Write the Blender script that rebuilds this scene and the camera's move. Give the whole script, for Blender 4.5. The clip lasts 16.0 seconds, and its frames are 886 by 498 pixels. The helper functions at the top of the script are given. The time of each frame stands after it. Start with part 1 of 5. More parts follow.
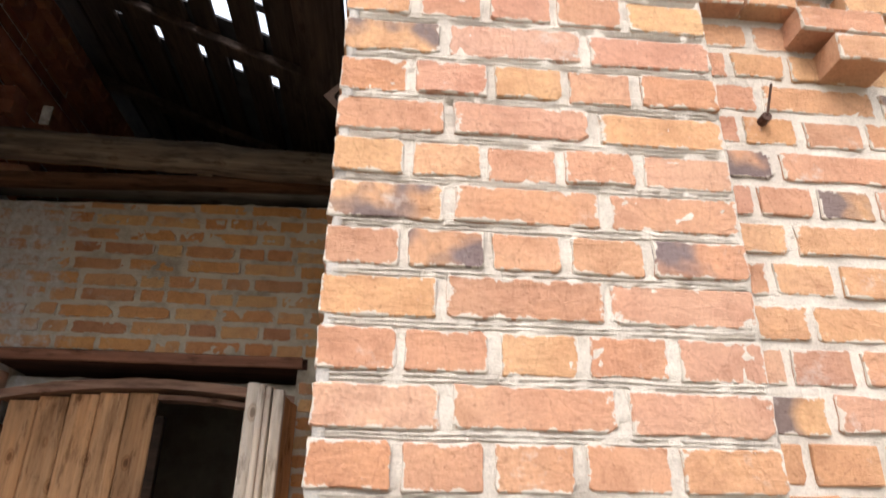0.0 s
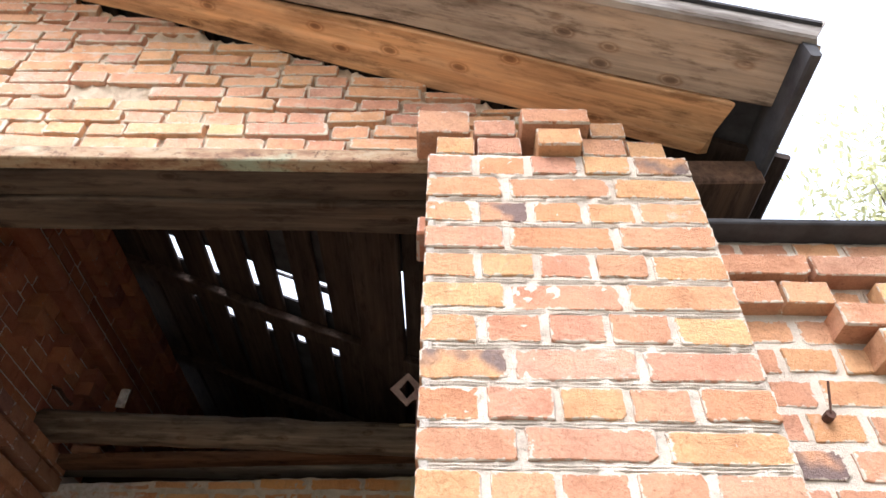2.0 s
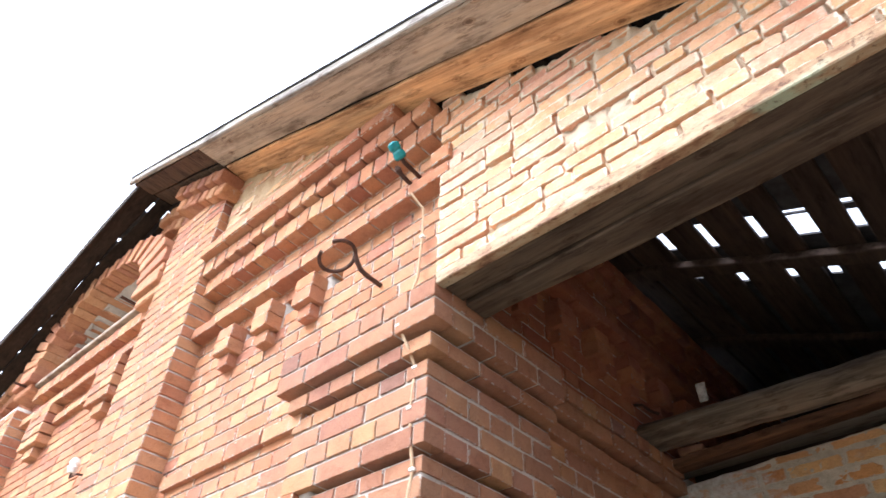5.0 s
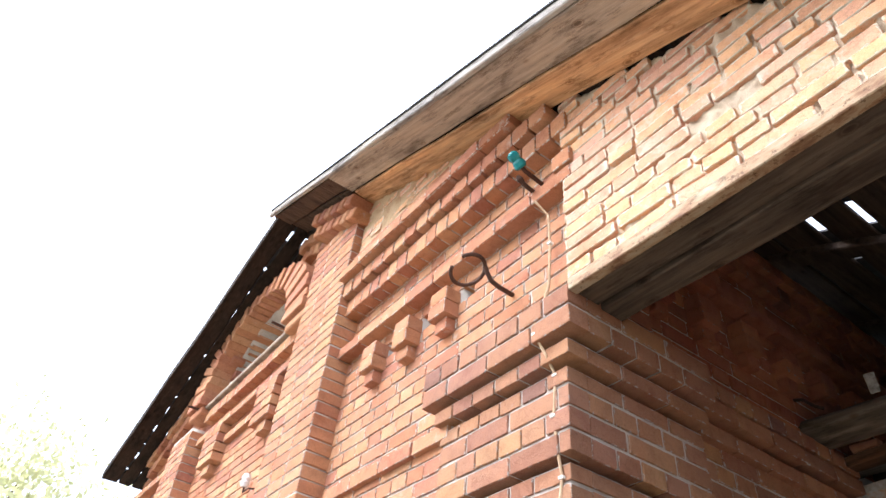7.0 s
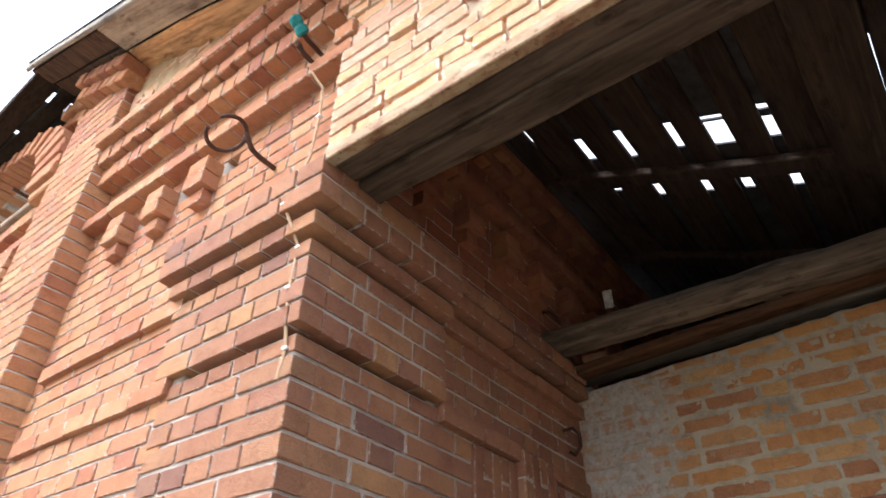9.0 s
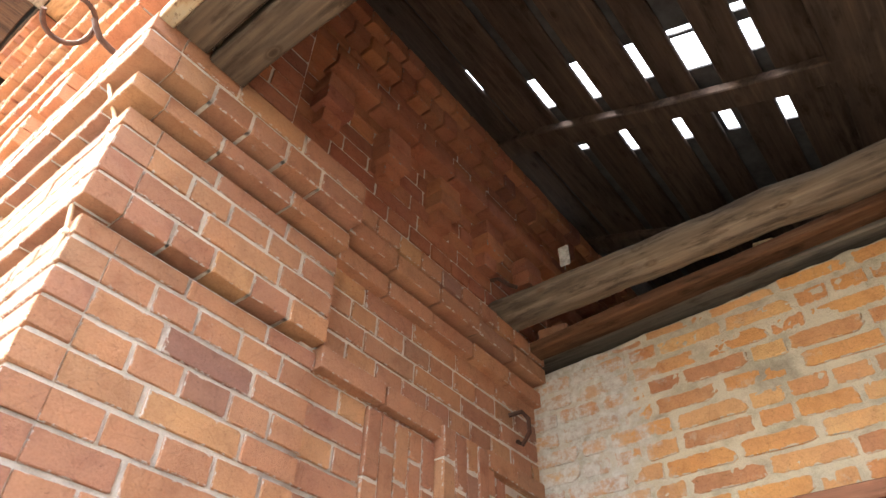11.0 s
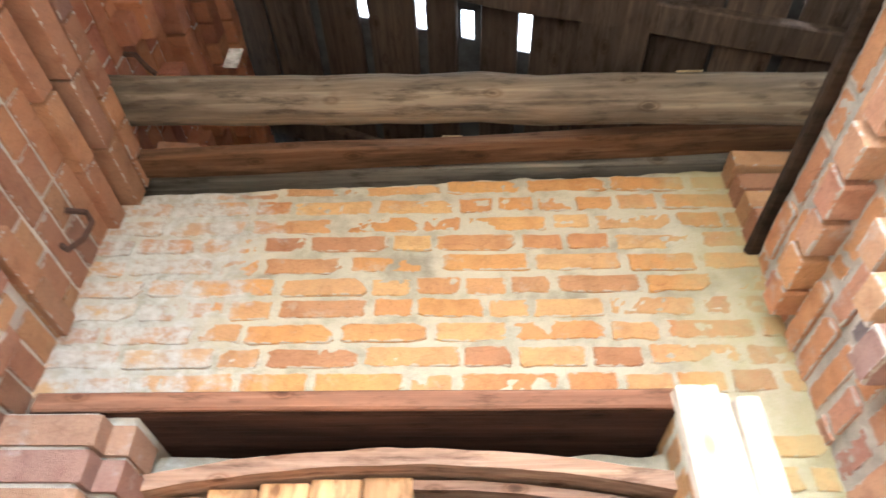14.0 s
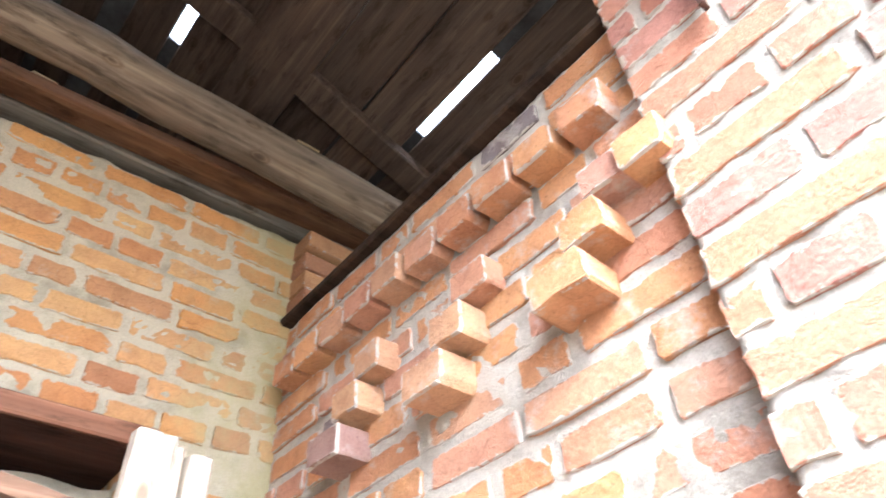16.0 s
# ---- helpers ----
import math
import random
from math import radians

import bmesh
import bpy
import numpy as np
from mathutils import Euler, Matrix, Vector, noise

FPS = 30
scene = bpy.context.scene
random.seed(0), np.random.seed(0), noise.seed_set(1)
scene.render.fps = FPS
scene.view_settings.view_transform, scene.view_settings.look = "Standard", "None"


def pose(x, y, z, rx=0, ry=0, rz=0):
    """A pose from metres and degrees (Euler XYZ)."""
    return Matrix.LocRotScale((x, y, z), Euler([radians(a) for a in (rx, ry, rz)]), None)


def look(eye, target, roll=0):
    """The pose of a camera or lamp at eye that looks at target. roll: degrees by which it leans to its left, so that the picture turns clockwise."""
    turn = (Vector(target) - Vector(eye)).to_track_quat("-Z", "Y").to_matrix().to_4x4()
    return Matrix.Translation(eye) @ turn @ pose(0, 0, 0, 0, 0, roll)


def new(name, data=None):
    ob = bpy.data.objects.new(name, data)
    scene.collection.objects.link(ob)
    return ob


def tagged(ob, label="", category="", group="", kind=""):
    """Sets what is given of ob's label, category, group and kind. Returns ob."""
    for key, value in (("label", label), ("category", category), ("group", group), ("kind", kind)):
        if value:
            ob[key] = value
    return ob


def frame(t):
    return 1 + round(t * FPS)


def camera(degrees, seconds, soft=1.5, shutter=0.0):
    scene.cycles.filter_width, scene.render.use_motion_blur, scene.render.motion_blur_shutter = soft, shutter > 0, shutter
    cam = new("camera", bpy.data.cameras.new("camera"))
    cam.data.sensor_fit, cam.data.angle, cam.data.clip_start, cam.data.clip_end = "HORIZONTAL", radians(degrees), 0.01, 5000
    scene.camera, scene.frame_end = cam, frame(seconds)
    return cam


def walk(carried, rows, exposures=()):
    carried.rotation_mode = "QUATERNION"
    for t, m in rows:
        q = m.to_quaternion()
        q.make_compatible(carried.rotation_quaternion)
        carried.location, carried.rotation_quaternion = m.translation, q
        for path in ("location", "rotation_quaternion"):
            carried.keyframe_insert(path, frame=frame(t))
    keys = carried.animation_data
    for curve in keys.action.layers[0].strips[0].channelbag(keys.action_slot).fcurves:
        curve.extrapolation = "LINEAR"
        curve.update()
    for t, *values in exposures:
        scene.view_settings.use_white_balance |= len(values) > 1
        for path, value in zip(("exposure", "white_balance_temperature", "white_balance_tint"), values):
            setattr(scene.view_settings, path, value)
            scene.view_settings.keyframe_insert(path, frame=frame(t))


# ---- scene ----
cam = camera(66.8, 16.0, shutter=0.3)
PATH = [
    (0, (-0.025, -0.991, 1.493), (0.132, 0.83, 2.305), 0.8),
    (0.5, (-0.044, -1.034, 1.534), (0.061, 0.693, 2.536), 0.7),
    (1, (-0.059, -1.091, 1.565), (0.007, 0.536, 2.727), 0.8),
    (1.5, (-0.072, -1.135, 1.586), (-0.048, 0.399, 2.869), 1.5),
    (2, (-0.083, -1.161, 1.595), (-0.084, 0.295, 2.965), 0.8),
    (2.5, (-0.11, -1.175, 1.595), (-0.143, 0.219, 3.028), -2.6),
    (3, (-0.23, -1.215, 1.6), (-0.5, 0.106, 3.078), -3.3),
    (3.5, (-0.377, -1.248, 1.607), (-0.811, 0.037, 3.076), -2.3),
    (4, (-0.467, -1.292, 1.6), (-1.165, -0.105, 3.051), 0.2),
    (4.5, (-0.549, -1.303, 1.572), (-1.42, -0.155, 2.959), 1.6),
    (5, (-0.607, -1.298, 1.558), (-1.625, -0.215, 2.896), 1.8),
    (5.2, (-0.637, -1.304, 1.559), (-1.685, -0.25, 2.897), 2.2),
    (7.3, (-0.578, -1.338, 1.555), (-1.848, -0.544, 2.881), 6.3),
    (7.5, (-0.605, -1.319, 1.562), (-1.859, -0.506, 2.892), 6.2),
    (8, (-0.602, -1.267, 1.534), (-1.788, -0.377, 2.877), 5.8),
    (8.5, (-0.578, -1.16, 1.53), (-1.621, 0.016, 2.767), 3.4),
    (9, (-0.603, -0.981, 1.498), (-1.578, 0.293, 2.693), 0.5),
    (9.5, (-0.633, -0.746, 1.488), (-1.53, 0.591, 2.675), -2.9),
    (9.7, (-0.68, -0.659, 1.477), (-1.564, 0.673, 2.678), -3.4),
    (11.8, (-0.76, 0.221, 1.454), (-1.729, 1.307, 2.826), 3.9),
    (12, (-0.766, 0.301, 1.416), (-1.706, 1.471, 2.737), 3.3),
    (12.5, (-0.838, 0.398, 1.426), (-1.584, 1.783, 2.661), 2.6),
    (13, (-0.94, 0.541, 1.443), (-1.494, 2.028, 2.659), 2.6),
    (13.5, (-0.995, 0.61, 1.465), (-1.366, 2.121, 2.722), 1.9),
    (14, (-0.952, 0.623, 1.467), (-1.02, 2.145, 2.763), 0.8),
    (14.5, (-0.911, 0.599, 1.466), (-0.598, 2.085, 2.768), 0.7),
    (15, (-0.889, 0.6, 1.47), (-0.241, 1.982, 2.761), -1.4),
    (15.5, (-0.878, 0.598, 1.474), (-0.054, 1.873, 2.776), -1.4),
    (16, (-0.872, 0.573, 1.48), (0.121, 1.666, 2.829), -4.1),
]
# exposure follows the phone's metering; kept in one place with the path
EXPOSURES = [(0, 0.5, 6050, 12), (1.5, 0.68, 5950, 13), (2.5, 0.9, 5850, 14), (4.5, 1.2, 5700, 12), (7.5, 0.86, 5800, 11), (8.5, 0.74, 5850, 11), (9, 0.88, 5900, 11), (9.7, 1.5, 6050, 11), (12, 3.2, 6350, 8), (12.7, 3.42, 6200, 8), (13.5, 3.5, 5800, 4), (14.5, 3.52, 5650, 4), (16, 3.22, 5450, 8)]
walk(cam, [(t, look(eye, target, roll)) for t, eye, target, roll in PATH], EXPOSURES)

# ---- world and sun ----
world = bpy.data.worlds.new("overcast_sky")
scene.world = world
world.use_nodes = True
wn = world.node_tree.nodes
sky = wn.new("ShaderNodeTexSky")
sky.sky_type, sky.sun_disc = "NISHITA", False
sky.sun_elevation, sky.sun_rotation = radians(48), radians(200)
sky.air_density, sky.dust_density, sky.ozone_density = 1.0, 6.0, 0.5
pale = wn.new("ShaderNodeHueSaturation")
pale.inputs["Saturation"].default_value = 0.55
world.node_tree.links.new(sky.outputs[0], pale.inputs["Color"])
haze = wn.new("ShaderNodeMix")
haze.data_type = "RGBA"
haze.inputs[0].default_value = 0.55
haze.inputs[7].default_value = (2.5, 2.55, 2.6, 1)
world.node_tree.links.new(pale.outputs[0], haze.inputs[6])
# an overcast sky is brighter overhead than at the horizon
up = wn.new("ShaderNodeSeparateXYZ")
world.node_tree.links.new(wn.new("ShaderNodeTexCoord").outputs["Generated"], up.inputs[0])
lift = wn.new("ShaderNodeMapRange")
lift.inputs["From Min"].default_value, lift.inputs["From Max"].default_value = 0.0, 1.0
lift.inputs["To Min"].default_value, lift.inputs["To Max"].default_value = 0.66, 1.38
world.node_tree.links.new(up.outputs["Z"], lift.inputs["Value"])
grade = wn.new("ShaderNodeVectorMath")
grade.operation = "SCALE"
world.node_tree.links.new(haze.outputs[2], grade.inputs[0])
world.node_tree.links.new(lift.outputs[0], grade.inputs["Scale"])
world.node_tree.links.new(grade.outputs[0], wn["Background"].inputs["Color"])
wn["Background"].inputs["Strength"].default_value = 0.45

sun_data = bpy.data.lights.new("sun", "SUN")
sun_data.energy, sun_data.angle, sun_data.color = 0.5, radians(14), (1.0, 0.95, 0.87)
sun = new("sun", sun_data)
sun.matrix_world = look((-6, -12, 14), (-1, 0, 2))


# ---- materials ----
def node_mat(name):
    m = bpy.data.materials.new(name)
    m.use_nodes = True
    return m, m.node_tree.nodes, m.node_tree.links, m.node_tree.nodes["Principled BSDF"]


def ramp(nodes, stops):
    r = nodes.new("ShaderNodeValToRGB")
    e = r.color_ramp.elements
    while len(e) < len(stops):
        e.new(0.5)
    for el, (p, c) in zip(e, stops):
        el.position, el.color = p, (*c, 1) if len(c) == 3 else c
    return r


def noise_node(nodes, links, vec, scale, detail=4, rough=0.55):
    n = nodes.new("ShaderNodeTexNoise")
    n.inputs["Scale"].default_value, n.inputs["Detail"].default_value = scale, detail
    n.inputs["Roughness"].default_value = rough
    links.new(vec, n.inputs["Vector"])
    return n


def mix(nodes, links, fac, a, b, mode="MIX"):
    x = nodes.new("ShaderNodeMix")
    x.data_type, x.blend_type = "RGBA", mode
    for sock, v in (("Factor", fac), ("A", a), ("B", b)):
        s = [i for i in x.inputs if i.name == sock and (i.type == "RGBA" or sock == "Factor")][0]
        if isinstance(v, bpy.types.NodeSocket):
            links.new(v, s)
        elif sock == "Factor":
            s.default_value = v
        else:
            s.default_value = (*v, 1)
    return [o for o in x.outputs if o.type == "RGBA"][0]


def world_coords(nodes, links):
    g = nodes.new("ShaderNodeNewGeometry")
    return g.outputs["Position"], g


def bump(nodes, links, height, strength, distance, bsdf):
    b = nodes.new("ShaderNodeBump")
    b.inputs["Strength"].default_value, b.inputs["Distance"].default_value = strength, distance
    links.new(height, b.inputs["Height"])
    links.new(b.outputs[0], bsdf.inputs["Normal"])


def maths(n, l, op, a, b=None):
    x = n.new("ShaderNodeMath")
    x.operation = op
    for k, v in enumerate((a, b)):
        if isinstance(v, bpy.types.NodeSocket):
            l.new(v, x.inputs[k])
        elif v is not None:
            x.inputs[k].default_value = v
    return x.outputs[0]


def wall_stains(n, l, pos, c):
    """A patch of old whitewash at one end of the back wall and yellow-green algae at the other."""
    sep = n.new("ShaderNodeSeparateXYZ")
    l.new(pos, sep.inputs[0])
    wob = noise_node(n, l, pos, 5, 6, 0.7)
    add = n.new("ShaderNodeMath")
    add.operation = "MULTIPLY_ADD"
    l.new(wob.outputs[0], add.inputs[0])
    add.inputs[1].default_value = 1.1
    l.new(sep.outputs["X"], add.inputs[2])
    white = ramp(n, [(0.20, (1, 1, 1)), (0.34, (0, 0, 0))])
    sh = n.new("ShaderNodeMath")
    sh.operation = "ADD"
    l.new(add.outputs[0], sh.inputs[0])
    sh.inputs[1].default_value = 1.36
    l.new(sh.outputs[0], white.inputs[0])
    half = n.new("ShaderNodeMath")
    half.operation = "MULTIPLY"
    l.new(white.outputs[0], half.inputs[0])
    half.inputs[1].default_value = 0.9
    fine = noise_node(n, l, pos, 26, 7, 0.75)
    wash = ramp(n, [(0.34, (0.33, 0.30, 0.27)), (0.5, (0.50, 0.49, 0.465)), (0.65, (0.62, 0.615, 0.60))])
    l.new(fine.outputs[0], wash.inputs[0])
    thin = ramp(n, [(0.40, (0.25, 0.25, 0.25)), (0.56, (1, 1, 1))])
    l.new(noise_node(n, l, pos, 13, 6, 0.7).outputs[0], thin.inputs[0])
    c = mix(n, l, maths(n, l, "MULTIPLY", half.outputs[0], thin.outputs[0]), c, wash.outputs[0])
    moss = ramp(n, [(0.30, (0, 0, 0)), (0.62, (1, 1, 1))])
    sh2 = n.new("ShaderNodeMath")
    sh2.operation = "ADD"
    l.new(add.outputs[0], sh2.inputs[0])
    sh2.inputs[1].default_value = 0.14
    l.new(sh2.outputs[0], moss.inputs[0])
    h2 = n.new("ShaderNodeMath")
    h2.operation = "MULTIPLY"
    l.new(moss.outputs[0], h2.inputs[0])
    h2.inputs[1].default_value = 0.7
    return mix(n, l, h2.outputs[0], c, (0.42, 0.37, 0.19))


def mortar_edge(n, l, pos, creep):
    """Mask of the ragged rim of a unit brick where mortar laps over it."""
    tc = n.new("ShaderNodeTexCoord")
    sep = n.new("ShaderNodeSeparateXYZ")
    l.new(tc.outputs["Object"], sep.inputs[0])
    dx = maths(n, l, "MULTIPLY", maths(n, l, "SUBTRACT", 0.5, maths(n, l, "ABSOLUTE", sep.outputs["X"])), 0.17)
    dz = maths(n, l, "MULTIPLY", maths(n, l, "SUBTRACT", 0.5, maths(n, l, "ABSOLUTE", sep.outputs["Z"])), 0.075)
    rim = maths(n, l, "MINIMUM", dx, dz)
    wob = noise_node(n, l, pos, 38, 6, 0.68)
    reach = maths(n, l, "MULTIPLY", maths(n, l, "SUBTRACT", wob.outputs[0], 0.5), 0.045)
    d = maths(n, l, "SUBTRACT", maths(n, l, "ADD", reach, creep), rim)
    out = maths(n, l, "MULTIPLY", d, 500.0)
    out.node.use_clamp = True
    face_only = maths(n, l, "LESS_THAN", sep.outputs["Y"], -0.452)
    return maths(n, l, "MULTIPLY", out, face_only)


def brick_mat(name, stops, smear=0.5, smear_colour=(0.48, 0.42, 0.37), pieces=False, rough=0.9, stains=False, creep=0.004, creep_colour=None, burnt=0.0):
    """Fired clay: a colour for every brick, burnt blotches, fine grain, lime smears."""
    m, n, l, p = node_mat(name)
    pos, geo = world_coords(n, l)
    if pieces:
        rnd = geo.outputs["Random Per Island"]
    else:
        rnd = n.new("ShaderNodeObjectInfo").outputs["Random"]
    base = ramp(n, stops)
    base.color_ramp.interpolation = "LINEAR"
    l.new(rnd, base.inputs[0])
    blot = noise_node(n, l, pos, 14, 5, 0.6)
    blr = ramp(n, [(0.3, (0.62, 0.5, 0.45)), (0.5, (1, 1, 1)), (0.75, (1.22, 1.16, 1.05))])
    l.new(blot.outputs[0], blr.inputs[0])
    c = mix(n, l, 0.5, base.outputs[0], blr.outputs[0], "MULTIPLY")
    if burnt:
        pick = n.new("ShaderNodeTexWhiteNoise")
        pick.noise_dimensions = "1D"
        l.new(rnd, pick.inputs["W"])
        chosen = maths(n, l, "GREATER_THAN", pick.outputs["Value"], 1.0 - burnt)
        scorch = ramp(n, [(0.44, (0, 0, 0)), (0.56, (1, 1, 1))])
        l.new(noise_node(n, l, pos, 8, 3, 0.5).outputs[0], scorch.inputs[0])
        c = mix(n, l, maths(n, l, "MULTIPLY", maths(n, l, "MULTIPLY", chosen, scorch.outputs[0]), 0.85), c, (0.14, 0.12, 0.13))
    hue = ramp(n, [(0.36, (0.93, 0.80, 0.74)), (0.5, (1, 1, 1)), (0.64, (1.08, 1.12, 1.02))])
    l.new(noise_node(n, l, pos, 2.6, 4, 0.6).outputs[0], hue.inputs[0])
    c = mix(n, l, 0.45, c, hue.outputs[0], "MULTIPLY")
    grain = noise_node(n, l, pos, 160, 4, 0.7)
    gr = ramp(n, [(0.3, (0.72, 0.68, 0.66)), (0.55, (1, 1, 1)), (0.8, (1.15, 1.12, 1.1))])
    l.new(grain.outputs[0], gr.inputs[0])
    c = mix(n, l, 0.6, c, gr.outputs[0], "MULTIPLY")
    wv = noise_node(n, l, pos, 30, 4, 0.6)
    wsum = n.new("ShaderNodeVectorMath")
    wsum.operation = "MULTIPLY_ADD"
    l.new(wv.outputs["Color"], wsum.inputs[0])
    wsum.inputs[1].default_value = (0.03, 0.03, 0.03)
    l.new(pos, wsum.inputs[2])
    crack = n.new("ShaderNodeTexVoronoi")
    crack.feature = "DISTANCE_TO_EDGE"
    crack.inputs["Scale"].default_value = 9.0
    l.new(wsum.outputs[0], crack.inputs["Vector"])
    cr = ramp(n, [(0.0, (0.35, 0.3, 0.28)), (0.022, (1, 1, 1))])
    l.new(crack.outputs["Distance"], cr.inputs[0])
    c = mix(n, l, 0.22, c, cr.outputs[0], "MULTIPLY")
    pit = noise_node(n, l, pos, 95, 2, 0.5)
    pr = ramp(n, [(0.27, (0.4, 0.34, 0.32)), (0.34, (1, 1, 1))])
    l.new(pit.outputs[0], pr.inputs[0])
    c = mix(n, l, 0.45, c, pr.outputs[0], "MULTIPLY")
    sm = noise_node(n, l, pos, 9, 8, 0.72)
    smr = ramp(n, [(0.66 - 0.16 * smear, (0, 0, 0)), (0.8 - 0.12 * smear, (1, 1, 1))])
    l.new(sm.outputs[0], smr.inputs[0])
    c = mix(n, l, smr.outputs[0], c, smear_colour)
    edge = None
    if not pieces:
        edge = mortar_edge(n, l, pos, creep)
        c = mix(n, l, edge, c, creep_colour or tuple(min(0.8, 1.15 * v) for v in smear_colour))
    if stains:
        c = wall_stains(n, l, pos, c)
    l.new(c, p.inputs["Base Color"])
    p.inputs["Roughness"].default_value = rough
    p.inputs["Specular IOR Level"].default_value = 0.25
    hgt = noise_node(n, l, pos, 65, 9, 0.74)
    bump(n, l, hgt.outputs[0], 0.9, 0.014, p)
    return m


def mortar_mat(name, light, dark, stains=False):
    m, n, l, p = node_mat(name)
    pos, geo = world_coords(n, l)
    a = noise_node(n, l, pos, 6, 6, 0.65)
    r = ramp(n, [(0.32, dark), (0.52, light), (0.75, tuple(min(1, v * 1.12) for v in light))])
    l.new(a.outputs[0], r.inputs[0])
    g = noise_node(n, l, pos, 240, 3, 0.75)
    gr = ramp(n, [(0.3, (0.6, 0.58, 0.55)), (0.55, (1, 1, 1)), (0.8, (1.1, 1.1, 1.1))])
    l.new(g.outputs[0], gr.inputs[0])
    c = mix(n, l, 0.5, r.outputs[0], gr.outputs[0], "MULTIPLY")
    if stains:
        c = wall_stains(n, l, pos, c)
    l.new(c, p.inputs["Base Color"])
    p.inputs["Roughness"].default_value = 0.95
    p.inputs["Specular IOR Level"].default_value = 0.15
    h = noise_node(n, l, pos, 60, 10, 0.78)
    bump(n, l, h.outputs[0], 0.9, 0.015, p)
    return m


def wood_mat(name, stops, axis, lean=0.0, rough=0.85):
    """Sawn timber: grain stretched along one world axis, knots, dirt."""
    m, n, l, p = node_mat(name)
    pos, geo = world_coords(n, l)
    mp = n.new("ShaderNodeMapping")
    s = [42.0, 42.0, 42.0]
    s[axis] = 1.2
    mp.inputs["Scale"].default_value = s
    tilt = n.new("ShaderNodeMapping")
    tilt.inputs["Rotation"].default_value = (0, lean, 0)
    l.new(pos, tilt.inputs["Vector"])
    pos = tilt.outputs[0]
    l.new(pos, mp.inputs["Vector"])
    g = noise_node(n, l, mp.outputs[0], 1.0, 6, 0.6)
    g.inputs["Distortion"].default_value = 0.6
    r = ramp(n, stops)
    l.new(g.outputs[0], r.inputs[0])
    mpb = n.new("ShaderNodeMapping")
    mpb.inputs["Scale"].default_value = [1.0 if k == axis else 5.0 for k in range(3)]
    l.new(pos, mpb.inputs["Vector"])
    blot = noise_node(n, l, mpb.outputs[0], 1.6, 6, 0.65)
    br = ramp(n, [(0.33, (0.34, 0.29, 0.26)), (0.48, (1, 1, 1)), (0.72, (1.4, 1.3, 1.15))])
    l.new(blot.outputs[0], br.inputs[0])
    c = mix(n, l, 0.45, r.outputs[0], stops[1][1])
    c = mix(n, l, 0.8, c, br.outputs[0], "MULTIPLY")
    spot = noise_node(n, l, mpb.outputs[0], 5.0, 8, 0.72)
    sr = ramp(n, [(0.36, (0.38, 0.34, 0.31)), (0.47, (1, 1, 1)), (0.7, (1.2, 1.17, 1.12))])
    l.new(spot.outputs[0], sr.inputs[0])
    c = mix(n, l, 0.75, c, sr.outputs[0], "MULTIPLY")
    vor = n.new("ShaderNodeTexVoronoi")
    mv = n.new("ShaderNodeMapping")
    s2 = [2.0, 2.0, 2.0]
    s2[axis] = 1.05
    mv.inputs["Scale"].default_value = s2
    l.new(pos, mv.inputs["Vector"])
    l.new(mv.outputs[0], vor.inputs["Vector"])
    kr = ramp(n, [(0.06, (0.22, 0.15, 0.11)), (0.11, (0.5, 0.4, 0.33)), (0.13, (0.95, 0.9, 0.85)), (0.16, (0.6, 0.5, 0.43)), (0.22, (1, 1, 1))])
    l.new(vor.outputs["Distance"], kr.inputs[0])
    c = mix(n, l, 0.75, c, kr.outputs[0], "MULTIPLY")
    oi = n.new("ShaderNodeObjectInfo")
    orr = ramp(n, [(0.0, (0.72, 0.7, 0.68)), (1.0, (1.2, 1.17, 1.12))])
    l.new(oi.outputs["Random"], orr.inputs[0])
    c = mix(n, l, 0.8, c, orr.outputs[0], "MULTIPLY")
    l.new(c, p.inputs["Base Color"])
    p.inputs["Roughness"].default_value = rough
    p.inputs["Specular IOR Level"].default_value = 0.2
    bump(n, l, g.outputs[0], 0.5, 0.006, p)
    return m


def plain_mat(name, a, b, scale, rough=0.7, metal=0.0, relief=0.3):
    m, n, l, p = node_mat(name)
    pos, geo = world_coords(n, l)
    t = noise_node(n, l, pos, scale, 7, 0.68)
    r = ramp(n, [(0.35, a), (0.65, b)])
    l.new(t.outputs[0], r.inputs[0])
    l.new(r.outputs[0], p.inputs["Base Color"])
    p.inputs["Roughness"].default_value, p.inputs["Metallic"].default_value = rough, metal
    p.inputs["Specular IOR Level"].default_value = 0.3
    h = noise_node(n, l, pos, scale * 4, 5, 0.7)
    bump(n, l, h.outputs[0], relief, 0.004, p)
    return m


def tint(stops, g, b):
    return [(p, (c[0], c[1] * g, c[2] * b)) for p, c in stops]


OUTER = [(0.0, (0.451, 0.219, 0.124)), (0.14, (0.490, 0.284, 0.216)), (0.30, (0.539, 0.310, 0.157)), (0.44, (0.490, 0.262, 0.200)), (0.58, (0.578, 0.369, 0.194)),
         (0.70, (0.451, 0.230, 0.135)), (0.82, (0.539, 0.348, 0.281)), (0.90, (0.559, 0.332, 0.173)), (1.0, (0.43, 0.235, 0.165))]
def towards(stops, mean, k):
    return [(p, tuple(v + (m - v) * k for v, m in zip(c, mean))) if p < 0.95 else (p, c) for p, c in stops]


